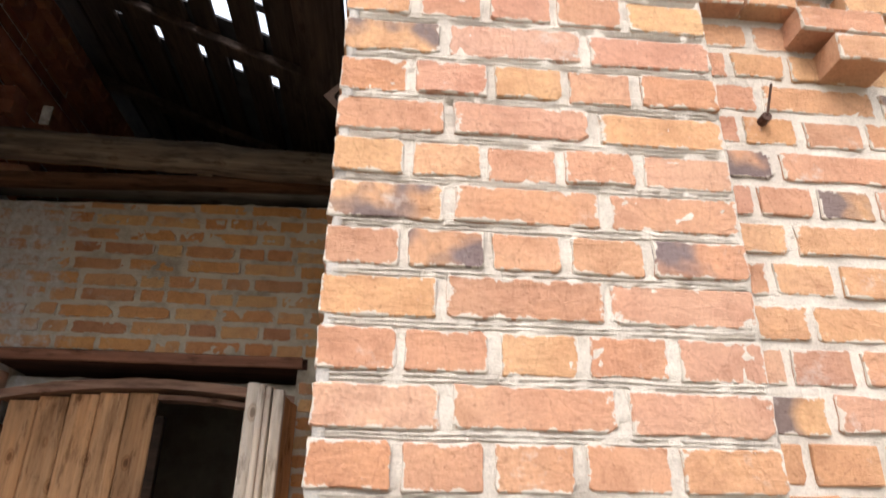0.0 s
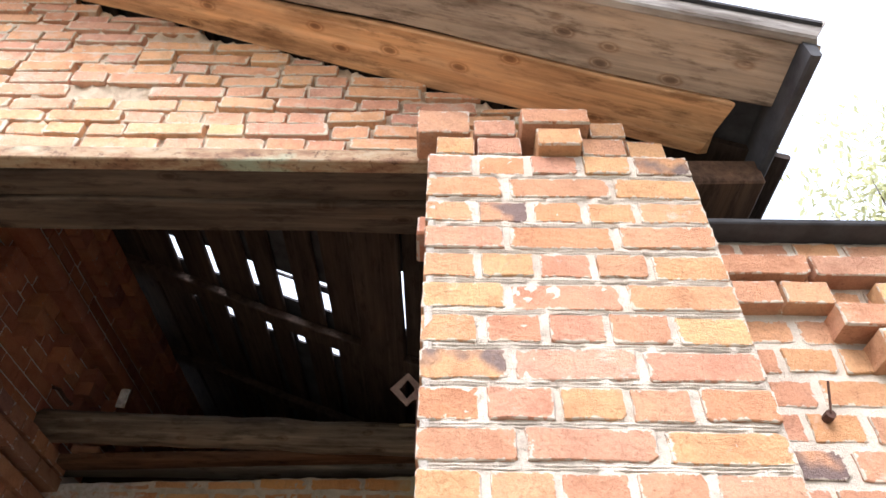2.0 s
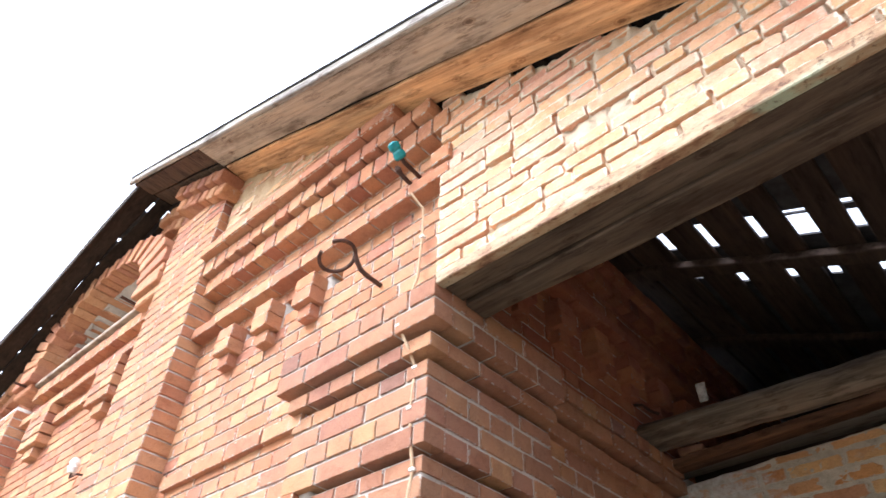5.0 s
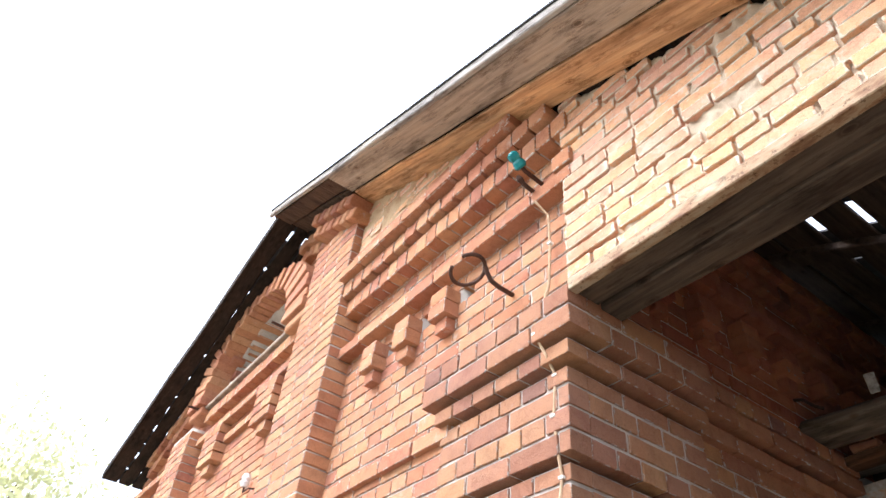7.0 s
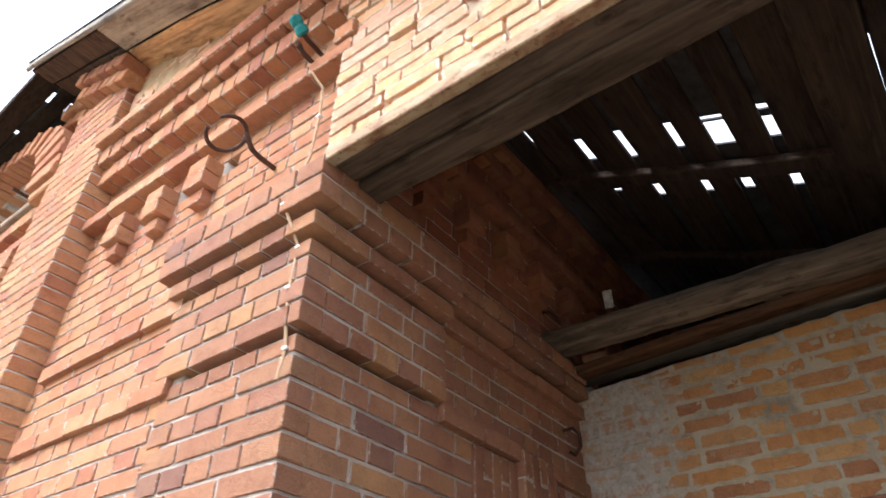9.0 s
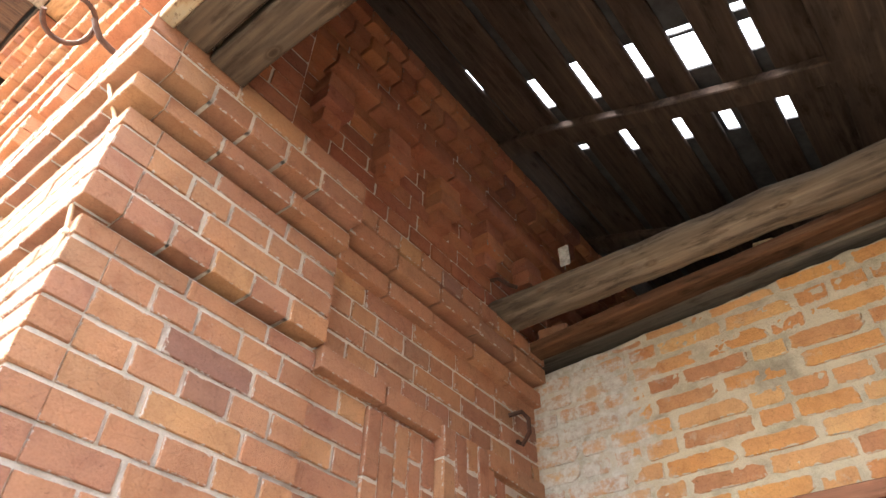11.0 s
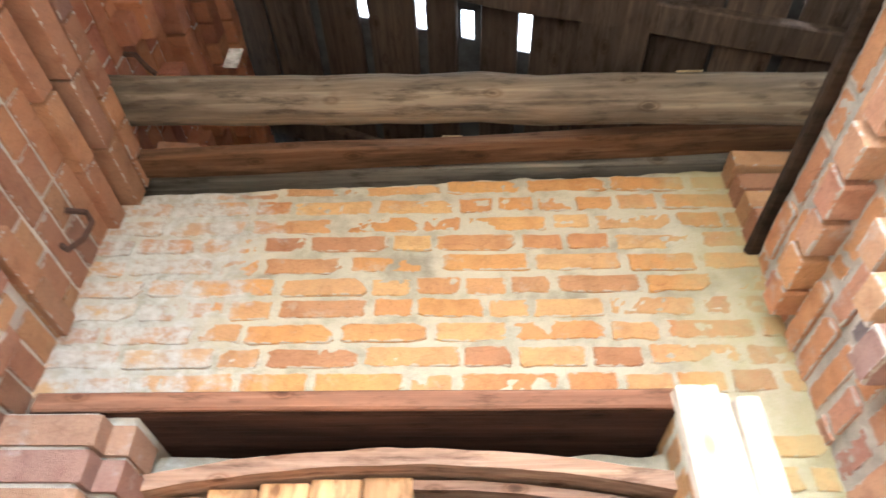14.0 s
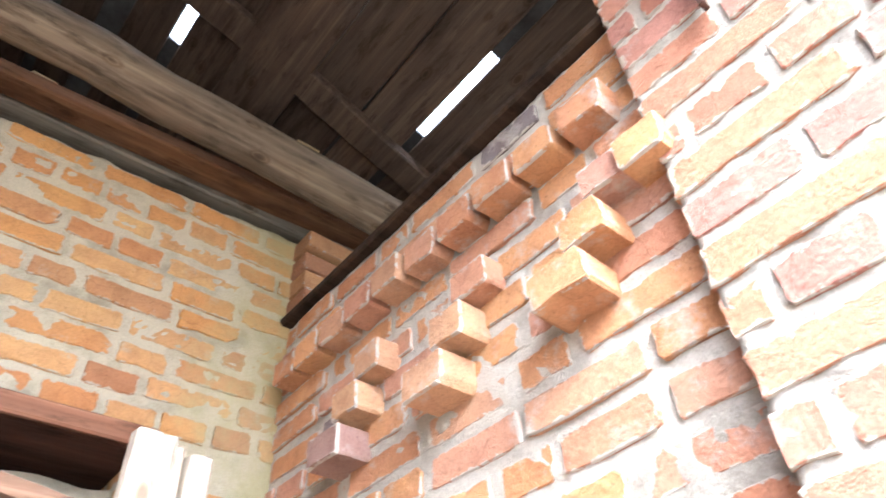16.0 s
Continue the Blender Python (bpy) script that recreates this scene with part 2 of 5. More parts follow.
OUTER = [(p, (c[0] * 1.06, c[1] * 1.035, c[2] * 0.99)) for p, c in towards(OUTER, (0.560, 0.308, 0.170), 0.25)]
FACADE = tint([(0.0, (0.40, 0.180, 0.105)), (0.2, (0.51, 0.262, 0.132)), (0.4, (0.43, 0.198, 0.118)), (0.6, (0.56, 0.325, 0.175)), (0.85, (0.46, 0.215, 0.125)), (1.0, (0.37, 0.168, 0.112))], 0.97, 1.0)
CORNER = [(0.0, (0.333, 0.150, 0.092)), (0.2, (0.431, 0.205, 0.115)), (0.4, (0.355, 0.160, 0.108)), (0.55, (0.46, 0.222, 0.115)), (0.7, (0.40, 0.19, 0.118)), (0.85, (0.49, 0.252, 0.125)), (1.0, (0.255, 0.123, 0.097))]
BACK = [(0.0, (0.480, 0.225, 0.086)), (0.25, (0.549, 0.284, 0.108)), (0.5, (0.451, 0.203, 0.092)), (0.75, (0.568, 0.342, 0.157)), (1.0, (0.372, 0.171, 0.092))]
CORNER = [(p, tuple(v * 0.88 for v in c)) for p, c in tint(CORNER, 1.07, 1.1)]
BACK = [(p, tuple(v * 1.12 for v in c)) for p, c in tint(BACK, 1.04, 1.05)]
INFILL = [(p, tuple(min(0.8, v * 1.22 + 0.04) for v in c)) for p, c in OUTER[:8]]
brick_outer = brick_mat("old_brick", OUTER, 0.36, (0.58, 0.50, 0.43), creep=0.0045, creep_colour=(0.60, 0.525, 0.435), burnt=0.08)
brick_infill = brick_mat("infill_brick", tint(INFILL, 0.985, 1.0), 0.75, (0.66, 0.57, 0.46), creep=0.0065, creep_colour=(0.70, 0.615, 0.49))
brick_facade = brick_mat("facade_brick", FACADE, 0.3, creep=0.0025, creep_colour=(0.58, 0.51, 0.45))
brick_facade_joined = brick_mat("facade_brick_joined", FACADE, 0.25, pieces=True)
brick_corner = brick_mat("dark_red_brick", CORNER, 0.12, (0.38, 0.33, 0.30), rough=0.75, creep=0.0005)
# corner brick colours multiplied darker, for the side wall above the corner pier
CORNER_DARK = [(p, tuple(v * k for v, k in zip(c, (0.92, 0.74, 0.70)))) for p, c in CORNER]
brick_corner_dark = brick_mat("darker_red_brick", CORNER_DARK, 0.12, (0.22, 0.18, 0.16), creep=-0.002)
brick_back = brick_mat("orange_brick", BACK, 0.5, (0.49, 0.425, 0.335), stains=True, creep=0.004, creep_colour=(0.50, 0.435, 0.345))
brick_pale = brick_mat("lime_bloomed_brick", [(p, (c[0] * 0.86, c[1] * 0.74, c[2] * 0.92)) for p, c in OUTER[:8]], 0.5, (0.46, 0.40, 0.34), creep=0.005)
brick_right = brick_mat("mossy_brick", tint(BACK[:3], 1.0, 1.3) + [(0.62, (0.55, 0.29, 0.20)), (0.8, (0.58, 0.35, 0.21)), (0.93, (0.50, 0.26, 0.20)), (0.97, (0.25, 0.20, 0.20)), (1.0, (0.22, 0.19, 0.20))], 0.68, (0.52, 0.465, 0.42), creep=0.005, creep_colour=(0.56, 0.50, 0.445))
lime = mortar_mat("lime_mortar", (0.70, 0.62, 0.52), (0.50, 0.43, 0.355))
lime_thin = mortar_mat("pale_joint_mortar", (0.58, 0.53, 0.48), (0.37, 0.33, 0.30))
lime_yellow = mortar_mat("sandy_mortar", (0.68, 0.555, 0.415), (0.47, 0.35, 0.24))
lime_packing = mortar_mat("ochre_rubble_mortar", (0.58, 0.43, 0.27), (0.42, 0.25, 0.14))
lime_right = mortar_mat("streaky_lime_mortar", (0.58, 0.53, 0.47), (0.37, 0.33, 0.285))
lime_back = mortar_mat("grey_lime_mortar", (0.56, 0.505, 0.40), (0.33, 0.29, 0.225), True)
wood_rake = wood_mat("weathered_pine", [(0.3, (0.16, 0.125, 0.10)), (0.5, (0.36, 0.30, 0.245)), (0.7, (0.54, 0.47, 0.39))], 0, -math.atan(0.41))
wood_rake_tan = wood_mat("tan_pine", [(0.3, (0.20, 0.10, 0.052)), (0.5, (0.47, 0.28, 0.15)), (0.7, (0.66, 0.46, 0.29))], 0, -math.atan(0.41))
wood_verge = wood_mat("silvered_verge_pine", [(0.3, (0.13, 0.12, 0.115)), (0.5, (0.24, 0.23, 0.22)), (0.7, (0.34, 0.33, 0.32))], 0, -math.atan(0.41))
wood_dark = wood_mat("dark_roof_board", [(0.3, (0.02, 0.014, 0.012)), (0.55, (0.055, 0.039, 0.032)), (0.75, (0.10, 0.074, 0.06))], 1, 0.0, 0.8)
wood_beam = wood_mat("old_log", [(0.3, (0.045, 0.034, 0.026)), (0.5, (0.125, 0.099, 0.076)), (0.7, (0.25, 0.208, 0.163))], 0)
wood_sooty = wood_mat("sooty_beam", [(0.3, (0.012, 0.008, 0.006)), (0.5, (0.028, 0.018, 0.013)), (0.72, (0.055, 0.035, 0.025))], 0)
wood_door = wood_mat("bare_door_pine", [(0.3, (0.29, 0.155, 0.075)), (0.5, (0.46, 0.27, 0.145)), (0.7, (0.58, 0.385, 0.23))], 2)
wood_grey = wood_mat("bleached_board", [(0.3, (0.26, 0.22, 0.18)), (0.5, (0.46, 0.41, 0.355)), (0.7, (0.60, 0.555, 0.50))], 2)
wood_red = wood_mat("red_brown_rail", [(0.3, (0.10, 0.045, 0.03)), (0.5, (0.18, 0.088, 0.058)), (0.7, (0.29, 0.165, 0.12))], 0)
frame_wood = wood_mat("peeling_frame_wood", [(0.3, (0.12, 0.062, 0.045)), (0.5, (0.25, 0.155, 0.115)), (0.7, (0.44, 0.33, 0.26))], 0)
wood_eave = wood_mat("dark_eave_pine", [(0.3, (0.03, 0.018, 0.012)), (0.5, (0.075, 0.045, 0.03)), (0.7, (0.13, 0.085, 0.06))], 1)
# the rail's wood again, with the shade of its underside in the colour
wood_red_shaded = wood_mat("shaded_red_beam", [(0.3, (0.02, 0.010, 0.008)), (0.5, (0.05, 0.022, 0.016)), (0.7, (0.09, 0.042, 0.03))], 0)
wood_lintel = wood_mat("smoked_lintel_timber", [(0.3, (0.03, 0.021, 0.015)), (0.5, (0.072, 0.053, 0.04)), (0.72, (0.14, 0.108, 0.083))], 0)
wood_grey_plate = wood_mat("grey_plate_timber", [(0.3, (0.06, 0.054, 0.048)), (0.5, (0.14, 0.128, 0.112)), (0.72, (0.26, 0.24, 0.215))], 0)
wood_ledge = wood_mat("brown_ledge_plank", [(0.3, (0.035, 0.016, 0.009)), (0.5, (0.075, 0.038, 0.021)), (0.72, (0.15, 0.085, 0.05))], 0)
felt = plain_mat("roofing_felt", (0.025, 0.025, 0.028), (0.06, 0.06, 0.065), 8, 0.85)
steel = plain_mat("rusty_painted_steel", (0.16, 0.10, 0.07), (0.36, 0.295, 0.225), 9, 0.75, 0.15)
def flaking_steel():
    """Old paint over rust: ochre film, bare rust, violet scale and pale green remnants."""
    m, n, l, p = node_mat("flaking_painted_steel")
    pos, geo = world_coords(n, l)
    mp = n.new("ShaderNodeMapping")
    mp.inputs["Scale"].default_value = (1.0, 3.0, 3.0)
    l.new(pos, mp.inputs["Vector"])
    r = ramp(n, [(0.30, (0.08, 0.04, 0.025)), (0.42, (0.20, 0.105, 0.055)), (0.52, (0.30, 0.205, 0.12)), (0.62, (0.34, 0.275, 0.19)), (0.75, (0.19, 0.15, 0.165))])
    l.new(noise_node(n, l, mp.outputs[0], 6, 8, 0.7).outputs[0], r.inputs[0])
    g = ramp(n, [(0.60, (0, 0, 0)), (0.67, (1, 1, 1))])
    l.new(noise_node(n, l, mp.outputs[0], 2.3, 5, 0.6).outputs[0], g.inputs[0])
    c = mix(n, l, maths(n, l, "MULTIPLY", g.outputs[0], 0.7), r.outputs[0], (0.33, 0.42, 0.31))
    fleck = ramp(n, [(0.36, (0.3, 0.2, 0.16)), (0.44, (1, 1, 1))])
    fl = noise_node(n, l, pos, 45, 5, 0.7)
    l.new(fl.outputs[0], fleck.inputs[0])
    l.new(mix(n, l, 0.8, c, fleck.outputs[0], "MULTIPLY"), p.inputs["Base Color"])
    p.inputs["Roughness"].default_value = 0.8
    bump(n, l, fl.outputs[0], 0.5, 0.004, p)
    return m


steel_flaking = flaking_steel()
iron = plain_mat("rusted_iron", (0.05, 0.028, 0.022), (0.10, 0.05, 0.035), 40, 0.7, 0.5)
iron_pale = plain_mat("dull_rusted_plate", (0.05, 0.028, 0.02), (0.10, 0.065, 0.045), 30, 0.8, 0.3)
glass_teal = plain_mat("teal_glazed_ceramic", (0.01, 0.14, 0.16), (0.02, 0.24, 0.26), 20, 0.2)
porcelain = plain_mat("white_porcelain", (0.7, 0.7, 0.68), (0.8, 0.8, 0.78), 30, 0.25)
cable_mat = plain_mat("beige_cable", (0.36, 0.24, 0.14), (0.5, 0.36, 0.24), 30, 0.6)
clip_mat = plain_mat("pale_clip", (0.6, 0.58, 0.55), (0.75, 0.73, 0.7), 30, 0.5)
paint_yellow = plain_mat("cream_yellow_paint", (0.36, 0.26, 0.12), (0.56, 0.45, 0.25), 18, 0.6)
dusty_glass = plain_mat("dusty_window_glass", (0.085, 0.09, 0.10), (0.14, 0.145, 0.16), 3, 0.22, 0.0, 0.02)
soil = plain_mat("trodden_earth", (0.14, 0.125, 0.09), (0.24, 0.215, 0.16), 2, 0.95)
plaster = plain_mat("old_plaster", (0.3, 0.27, 0.22), (0.45, 0.41, 0.34), 4, 0.95)
bark = plain_mat("bark", (0.08, 0.06, 0.045), (0.16, 0.13, 0.1), 20, 0.95)
leaf_mat = plain_mat("leaf_green", (0.22, 0.23, 0.10), (0.38, 0.37, 0.18), 5, 0.6)
lt = leaf_mat.node_tree
through_leaf = lt.nodes.new("ShaderNodeBsdfTranslucent")
through_leaf.inputs["Color"].default_value = (0.62, 0.62, 0.36, 1)
leaf_mix = lt.nodes.new("ShaderNodeMixShader")
leaf_mix.inputs[0].default_value = 0.6
lt.links.new(lt.nodes["Principled BSDF"].outputs[0], leaf_mix.inputs[1])
lt.links.new(through_leaf.outputs[0], leaf_mix.inputs[2])
lt.links.new(leaf_mix.outputs[0], lt.nodes["Material Output"].inputs["Surface"])
nest = plain_mat("straw_debris", (0.2, 0.14, 0.08), (0.4, 0.3, 0.18), 50, 0.95)


# ---- building blocks ----
def mesh_ob(name, bm, material, parent=None, label=""):
    me = bpy.data.meshes.new(name)
    bm.normal_update()
    bm.to_mesh(me)
    bm.free()
    me.materials.append(material)
    ob = new(name, me)
    if parent:
        ob.parent = parent
    if label:
        ob["label"] = label
    return ob


def part(name, bm, material, parent, label=""):
    return mesh_ob(name, bm, material, parent, label)


def block(bm, x0, x1, y0, y1, z0, z1, bevel=0.006, wobble=0.0, seed=0, m=None):
    """A bevelled block with slightly uneven corners."""
    rng = random.Random(seed * 7919 + int(x0 * 1000) * 31 + int(z0 * 1000))
    r = bmesh.ops.create_cube(bm, size=1)
    for v in r["verts"]:
        v.co = Vector((x0 + (v.co.x + 0.5) * (x1 - x0), y0 + (v.co.y + 0.5) * (y1 - y0), z0 + (v.co.z + 0.5) * (z1 - z0)))
        v.co += Vector([rng.uniform(-wobble, wobble) for _ in range(3)])
    if bevel:
        edges = list({e for v in r["verts"] for e in v.link_edges})
        out = bmesh.ops.bevel(bm, geom=edges, offset=bevel, segments=1, affect="EDGES")
        vs = list({v for f in out["faces"] for v in f.verts})
    else:
        vs = r["verts"]
    if m:
        bmesh.ops.transform(bm, matrix=m, verts=list({v for v in vs} | {v for v in r["verts"] if v.is_valid}))
    return vs


def plank(name, length, width, thick, material, parent, m, seed, cuts=10, bow=0.006, ragged=0.0, label=""):
    """A sawn board along its own x, with waney edges and a slight bow; m places it."""
    rng = random.Random(seed)
    bm = bmesh.new()
    rows = []
    for i in range(cuts + 1):
        u = -length / 2 + length * i / cuts
        e1, e2 = (width / 2 + noise.noise((u * 1.7, seed, 0.3)) * bow * 1.5 for _ in range(2))
        e2 = width / 2 + noise.noise((u * 1.7, seed, 7.3)) * bow * 1.5
        h = noise.noise((u * 0.9, seed, 3.1)) * bow
        du = [0.0] * 4
        if i in (0, cuts) and ragged:
            du = [rng.uniform(-ragged, ragged) for _ in range(4)]
        c = min(0.006, thick / 4)
        ring = [(-e1, -thick / 2 + c), (-e1 + c, -thick / 2), (e2 - c, -thick / 2), (e2, -thick / 2 + c),
                (e2, thick / 2 - c), (e2 - c, thick / 2), (-e1 + c, thick / 2), (-e1, thick / 2 - c)]
        rows.append([bm.verts.new((u + du[k // 2], v, w + h)) for k, (v, w) in enumerate(ring)])
    for a, b in zip(rows, rows[1:]):
        for k in range(8):
            bm.faces.new((a[k], a[(k + 1) % 8], b[(k + 1) % 8], b[k]))
    bm.faces.new(rows[0][::-1])
    bm.faces.new(rows[-1])
    bmesh.ops.recalc_face_normals(bm, faces=bm.faces)
    bmesh.ops.transform(bm, matrix=m, verts=bm.verts)
    return mesh_ob(name, bm, material, parent, label)


def tube(bm, pts, radius, sides=8, caps=True):
    """A round bar along a run of points."""
    rings = []
    pts = [Vector(p) for p in pts]
    for i, p in enumerate(pts):
        d = (pts[min(i + 1, len(pts) - 1)] - pts[max(i - 1, 0)]).normalized()
        a = d.orthogonal().normalized() if i == 0 else (side - d * side.dot(d)).normalized()
        side = a
        b = d.cross(a)
        r = radius(i / max(1, len(pts) - 1)) if callable(radius) else radius
        rings.append([bm.verts.new(p + (a * math.cos(t) + b * math.sin(t)) * r) for t in [2 * math.pi * k / sides for k in range(sides)]])
    for a, b in zip(rings, rings[1:]):
        for k in range(sides):
            bm.faces.new((a[k], a[(k + 1) % sides], b[(k + 1) % sides], b[k]))
    if caps:
        bm.faces.new(rings[0][::-1])
        bm.faces.new(rings[-1])


def brick_variant(seed, chip):
    """A unit brick: face at y = -0.5, uneven outline, chipped corners, open back."""
    rng = random.Random(seed)
    j = lambda s: rng.uniform(-s, s)
    pts = []
    for x, z, sx, sz in ((-0.5, -0.5, 1, 1), (0.5, -0.5, -1, 1), (0.5, 0.5, -1, -1), (-0.5, 0.5, 1, -1)):
        big = 2.6 if rng.random() < 0.16 else 1.0
        c, d = rng.uniform(0.25, 1.0) * chip * big, rng.uniform(0.5, 2.0) * chip * big
        a, b = (x + sx * c, z), (x, z + sz * d)
        pts += [b, a] if x * z > 0 else [a, b]
        pts.append(((-0.5 if z > 0 else 0.5) * (1 - abs(j(chip * 0.5))), j(0.2)) if x * z < 0 else (j(0.25), z * (1 - abs(j(chip * 1.8)))))
    pts = [(x + j(chip * 0.16), z + j(chip * 0.5)) for x, z in pts]
    bm = bmesh.new()
    tilt, lean = j(0.02), j(0.02)
    f = [bm.verts.new((x * 0.975, -0.5 + tilt * x + lean * z + abs(j(0.015)), z * 0.93)) for x, z in pts]
    g = [bm.verts.new((x, -0.465 + tilt * x + lean * z, z)) for x, z in pts]
    h = [bm.verts.new((x, 0.5, z)) for x, z in pts]
    bm.faces.new(f)
    n = len(pts)
    for a, b in ((f, g), (g, h)):
        for k in range(n):
            bm.faces.new((b[k], b[(k + 1) % n], a[(k + 1) % n], a[k]))
    bmesh.ops.recalc_face_normals(bm, faces=bm.faces)
    return bm


def brick_meshes(name, material, chip, count=14):
    out = []
    for i in range(count):
        bm = brick_variant(i * 13 + len(name), chip)
        me = bpy.data.meshes.new(name)
        bm.to_mesh(me)
        bm.free()
        me.materials.append(material)
        out.append(me)
    return out


BRICKS = {}


class Face:
    """A vertical wall face: a point at its foot, the way along it, and its outward normal."""

    def __init__(self, origin, along, outward):
        self.o, self.a, self.n = Vector(origin), Vector(along), Vector(outward)

    def at(self, u, z, out=0.0):
        return self.o + self.a * u + self.n * out + Vector((0, 0, z))

    def turn(self):
        m = Matrix.Identity(3)
        m.col[0], m.col[1], m.col[2] = self.a, -self.n, Vector((0, 0, 1))
        return m


def one_brick(face, u0, u1, z0, z1, out, deep, kind, owner, rng, tilt=0.012, name="brick"):
    ob = new(name, rng.choice(BRICKS[kind]))
    m = face.turn().to_4x4()
    if m.determinant() < 0:
        m = m @ Matrix.Diagonal((-1, 1, 1, 1))
    jig = Euler((rng.uniform(-tilt, tilt), rng.uniform(-tilt, tilt), rng.uniform(-tilt, tilt))).to_matrix().to_4x4()
    ob.parent = owner
    ob.matrix_basis = Matrix.Translation(face.at((u0 + u1) / 2, (z0 + z1) / 2, out - deep / 2)) @ m @ jig @ Matrix.Diagonal((u1 - u0, deep, z1 - z0, 1))
    return ob


def spans(u0, u1, course, style, rng, joint, L=0.25, W=0.12):
    """Brick ends along one course: stretchers and headers by turns."""
    head = (course % 2 == 1) if style == "english" else None
    u = u0
    out = []
    if style == "english" and head is False:
        step0 = 0.185 + rng.uniform(-0.01, 0.01)
    elif style == "english":
        step0 = W
    else:
        step0 = rng.choice([0.12, 0.2, 0.25])
    first = True
    while u < u1 - 0.02:
        if first:
            w = step0
            first = False
        elif style == "english":
            w = (W if head else L) + rng.uniform(-0.008, 0.012)
        elif style == "random":
            w = rng.choice([L, L, W, W, 0.19]) + rng.uniform(-0.012, 0.012)
        else:
            w = L + rng.uniform(-0.006, 0.006)
        e = min(u + w, u1)
        if u1 - e < 0.06:
            e = u1
        out.append((u, e))
        u = e + joint * rng.uniform(0.8, 1.3)
    return out


def lay(face, owner, kind, u0, u1, z0, z1, course=0.087, joint=0.016, style="english", proud=0.0, rough=0.004, deep=0.1,
        top=None, skip=None, seed=1, sag=0.003, missing=0.0, tilt=0.012, phase=0):
    """Courses of separate bricks on a wall face."""
    rng = random.Random(seed)
    n = round((z1 - z0) / course)
    for i in range(n):
        za = z0 + i * course
        for a, b in spans(u0, u1, i + phase, style, rng, joint):
            zt = za + course
            mid = (a + b) / 2
            if top:
                zt = min(zt, top(mid))
                if zt - za < 0.035:
                    continue
            if skip and skip(mid, za + course / 2):
                continue
            if rng.random() < missing:
                continue
            dz = rng.uniform(-sag, sag)
            one_brick(face, a, b, za + joint / 2 + dz + rng.uniform(0, 0.002), zt - joint / 2 + dz, proud + rng.uniform(-rough, rough), deep, kind, owner, rng, tilt)


def slab(name, face, u0, u1, z0, z1, thick, material, recess=0.005, amp=0.005, res=0.03, top=None, skip=None, scale=11.0, ragged=0.0):
    """A wall's body: an uneven mortar skin in front, a flat back, closed sides; openings go right through."""
    nu, nz = max(1, round((u1 - u0) / res)), max(1, round((z1 - z0) / res))
    bm = bmesh.new()
    front, back = {}, {}
    us = [u0 + (u1 - u0) * i / nu for i in range(nu + 1)]
    zs = [z0 + (z1 - z0) * k / nz for k in range(nz + 1)]

    def vert(i, k):
        if (i, k) not in front:
            u, z = us[i], zs[k]
            if top:
                z = min(z, top(u))
            p = face.at(u, z)
            d = noise.noise(p * scale) + 0.7 * noise.noise(p * scale * 3.1)
            front[i, k] = bm.verts.new(face.at(u, z, -recess + amp * d))
            back[i, k] = bm.verts.new(face.at(u, z, -thick))
        return front[i, k], back[i, k]

    cells = set()
    for i in range(nu):
        for k in range(nz):
            mu, mz = (us[i] + us[i + 1]) / 2, (zs[k] + zs[k + 1]) / 2
            if (skip and skip(mu, mz)) or (top and zs[k] >= min(top(us[i]), top(us[i + 1])) - 1e-4):
                continue
            cells.add((i, k))
    for i, k in cells:
        q = [vert(i, k), vert(i + 1, k), vert(i + 1, k + 1), vert(i, k + 1)]
        bm.faces.new([v[0] for v in q])
        bm.faces.new([v[1] for v in reversed(q)])
        for (di, dk), (a, b) in zip(((0, -1), (1, 0), (0, 1), (-1, 0)), ((0, 1), (1, 2), (2, 3), (3, 0))):
            if (i + di, k + dk) not in cells:
                try:
                    bm.faces.new((q[b][0], q[a][0], q[a][1], q[b][1]))
                except ValueError:
                    pass
    bmesh.ops.recalc_face_normals(bm, faces=bm.faces)
    for f in bm.faces:
        f.smooth = True
    return mesh_ob(name, bm, material)


for key, material, chip in (("outer", brick_outer, 0.05), ("infill", brick_infill, 0.055), ("facade", brick_facade, 0.025), ("corner", brick_corner, 0.022),
                            ("soot", brick_corner_dark, 0.025), ("back", brick_back, 0.10), ("right", brick_right, 0.07), ("pale", brick_pale, 0.06), ("round", brick_facade, 0.09)):
    BRICKS[key] = brick_meshes("brick", material, chip)

FRONT = Face((0, 0, 0), (1, 0, 0), (0, -1, 0))


def front(y):
    return Face((0, y, 0), (1, 0, 0), (0, -1, 0))


def roof_under(x):
    """Underside of the roof boards."""
    return 4.30 - 0.41 * (x + 1.857) if x > APEX else 4.30 - 0.41 * (APEX + 1.857) - 0.33 * (APEX - x)


APEX = -5.13
SLOPE_R, SLOPE_L = math.atan(0.41), math.atan(0.33)

# ---- ground ----
bm = bmesh.new()
N = 60
grid = [[bm.verts.new(((i / N - 0.5) * 600, (k / N - 0.5) * 600, 0.02 * noise.noise((i * 0.7, k * 0.7, 0)))) for k in range(N + 1)] for i in range(N + 1)]
for i in range(N):
    for k in range(N):
        bm.faces.new((grid[i][k], grid[i + 1][k], grid[i + 1][k + 1], grid[i][k + 1]))
ground = mesh_ob("ground", bm, soil)
tagged(ground, "dark trodden earth yard round the brick barn", "ground", kind="structure")

# out of view; added dark so little light bounces up under the dentils
bm = bmesh.new()
block(bm, -2.12, 0.0, 0.25, 2.2, -0.05, 0.03, 0.01)
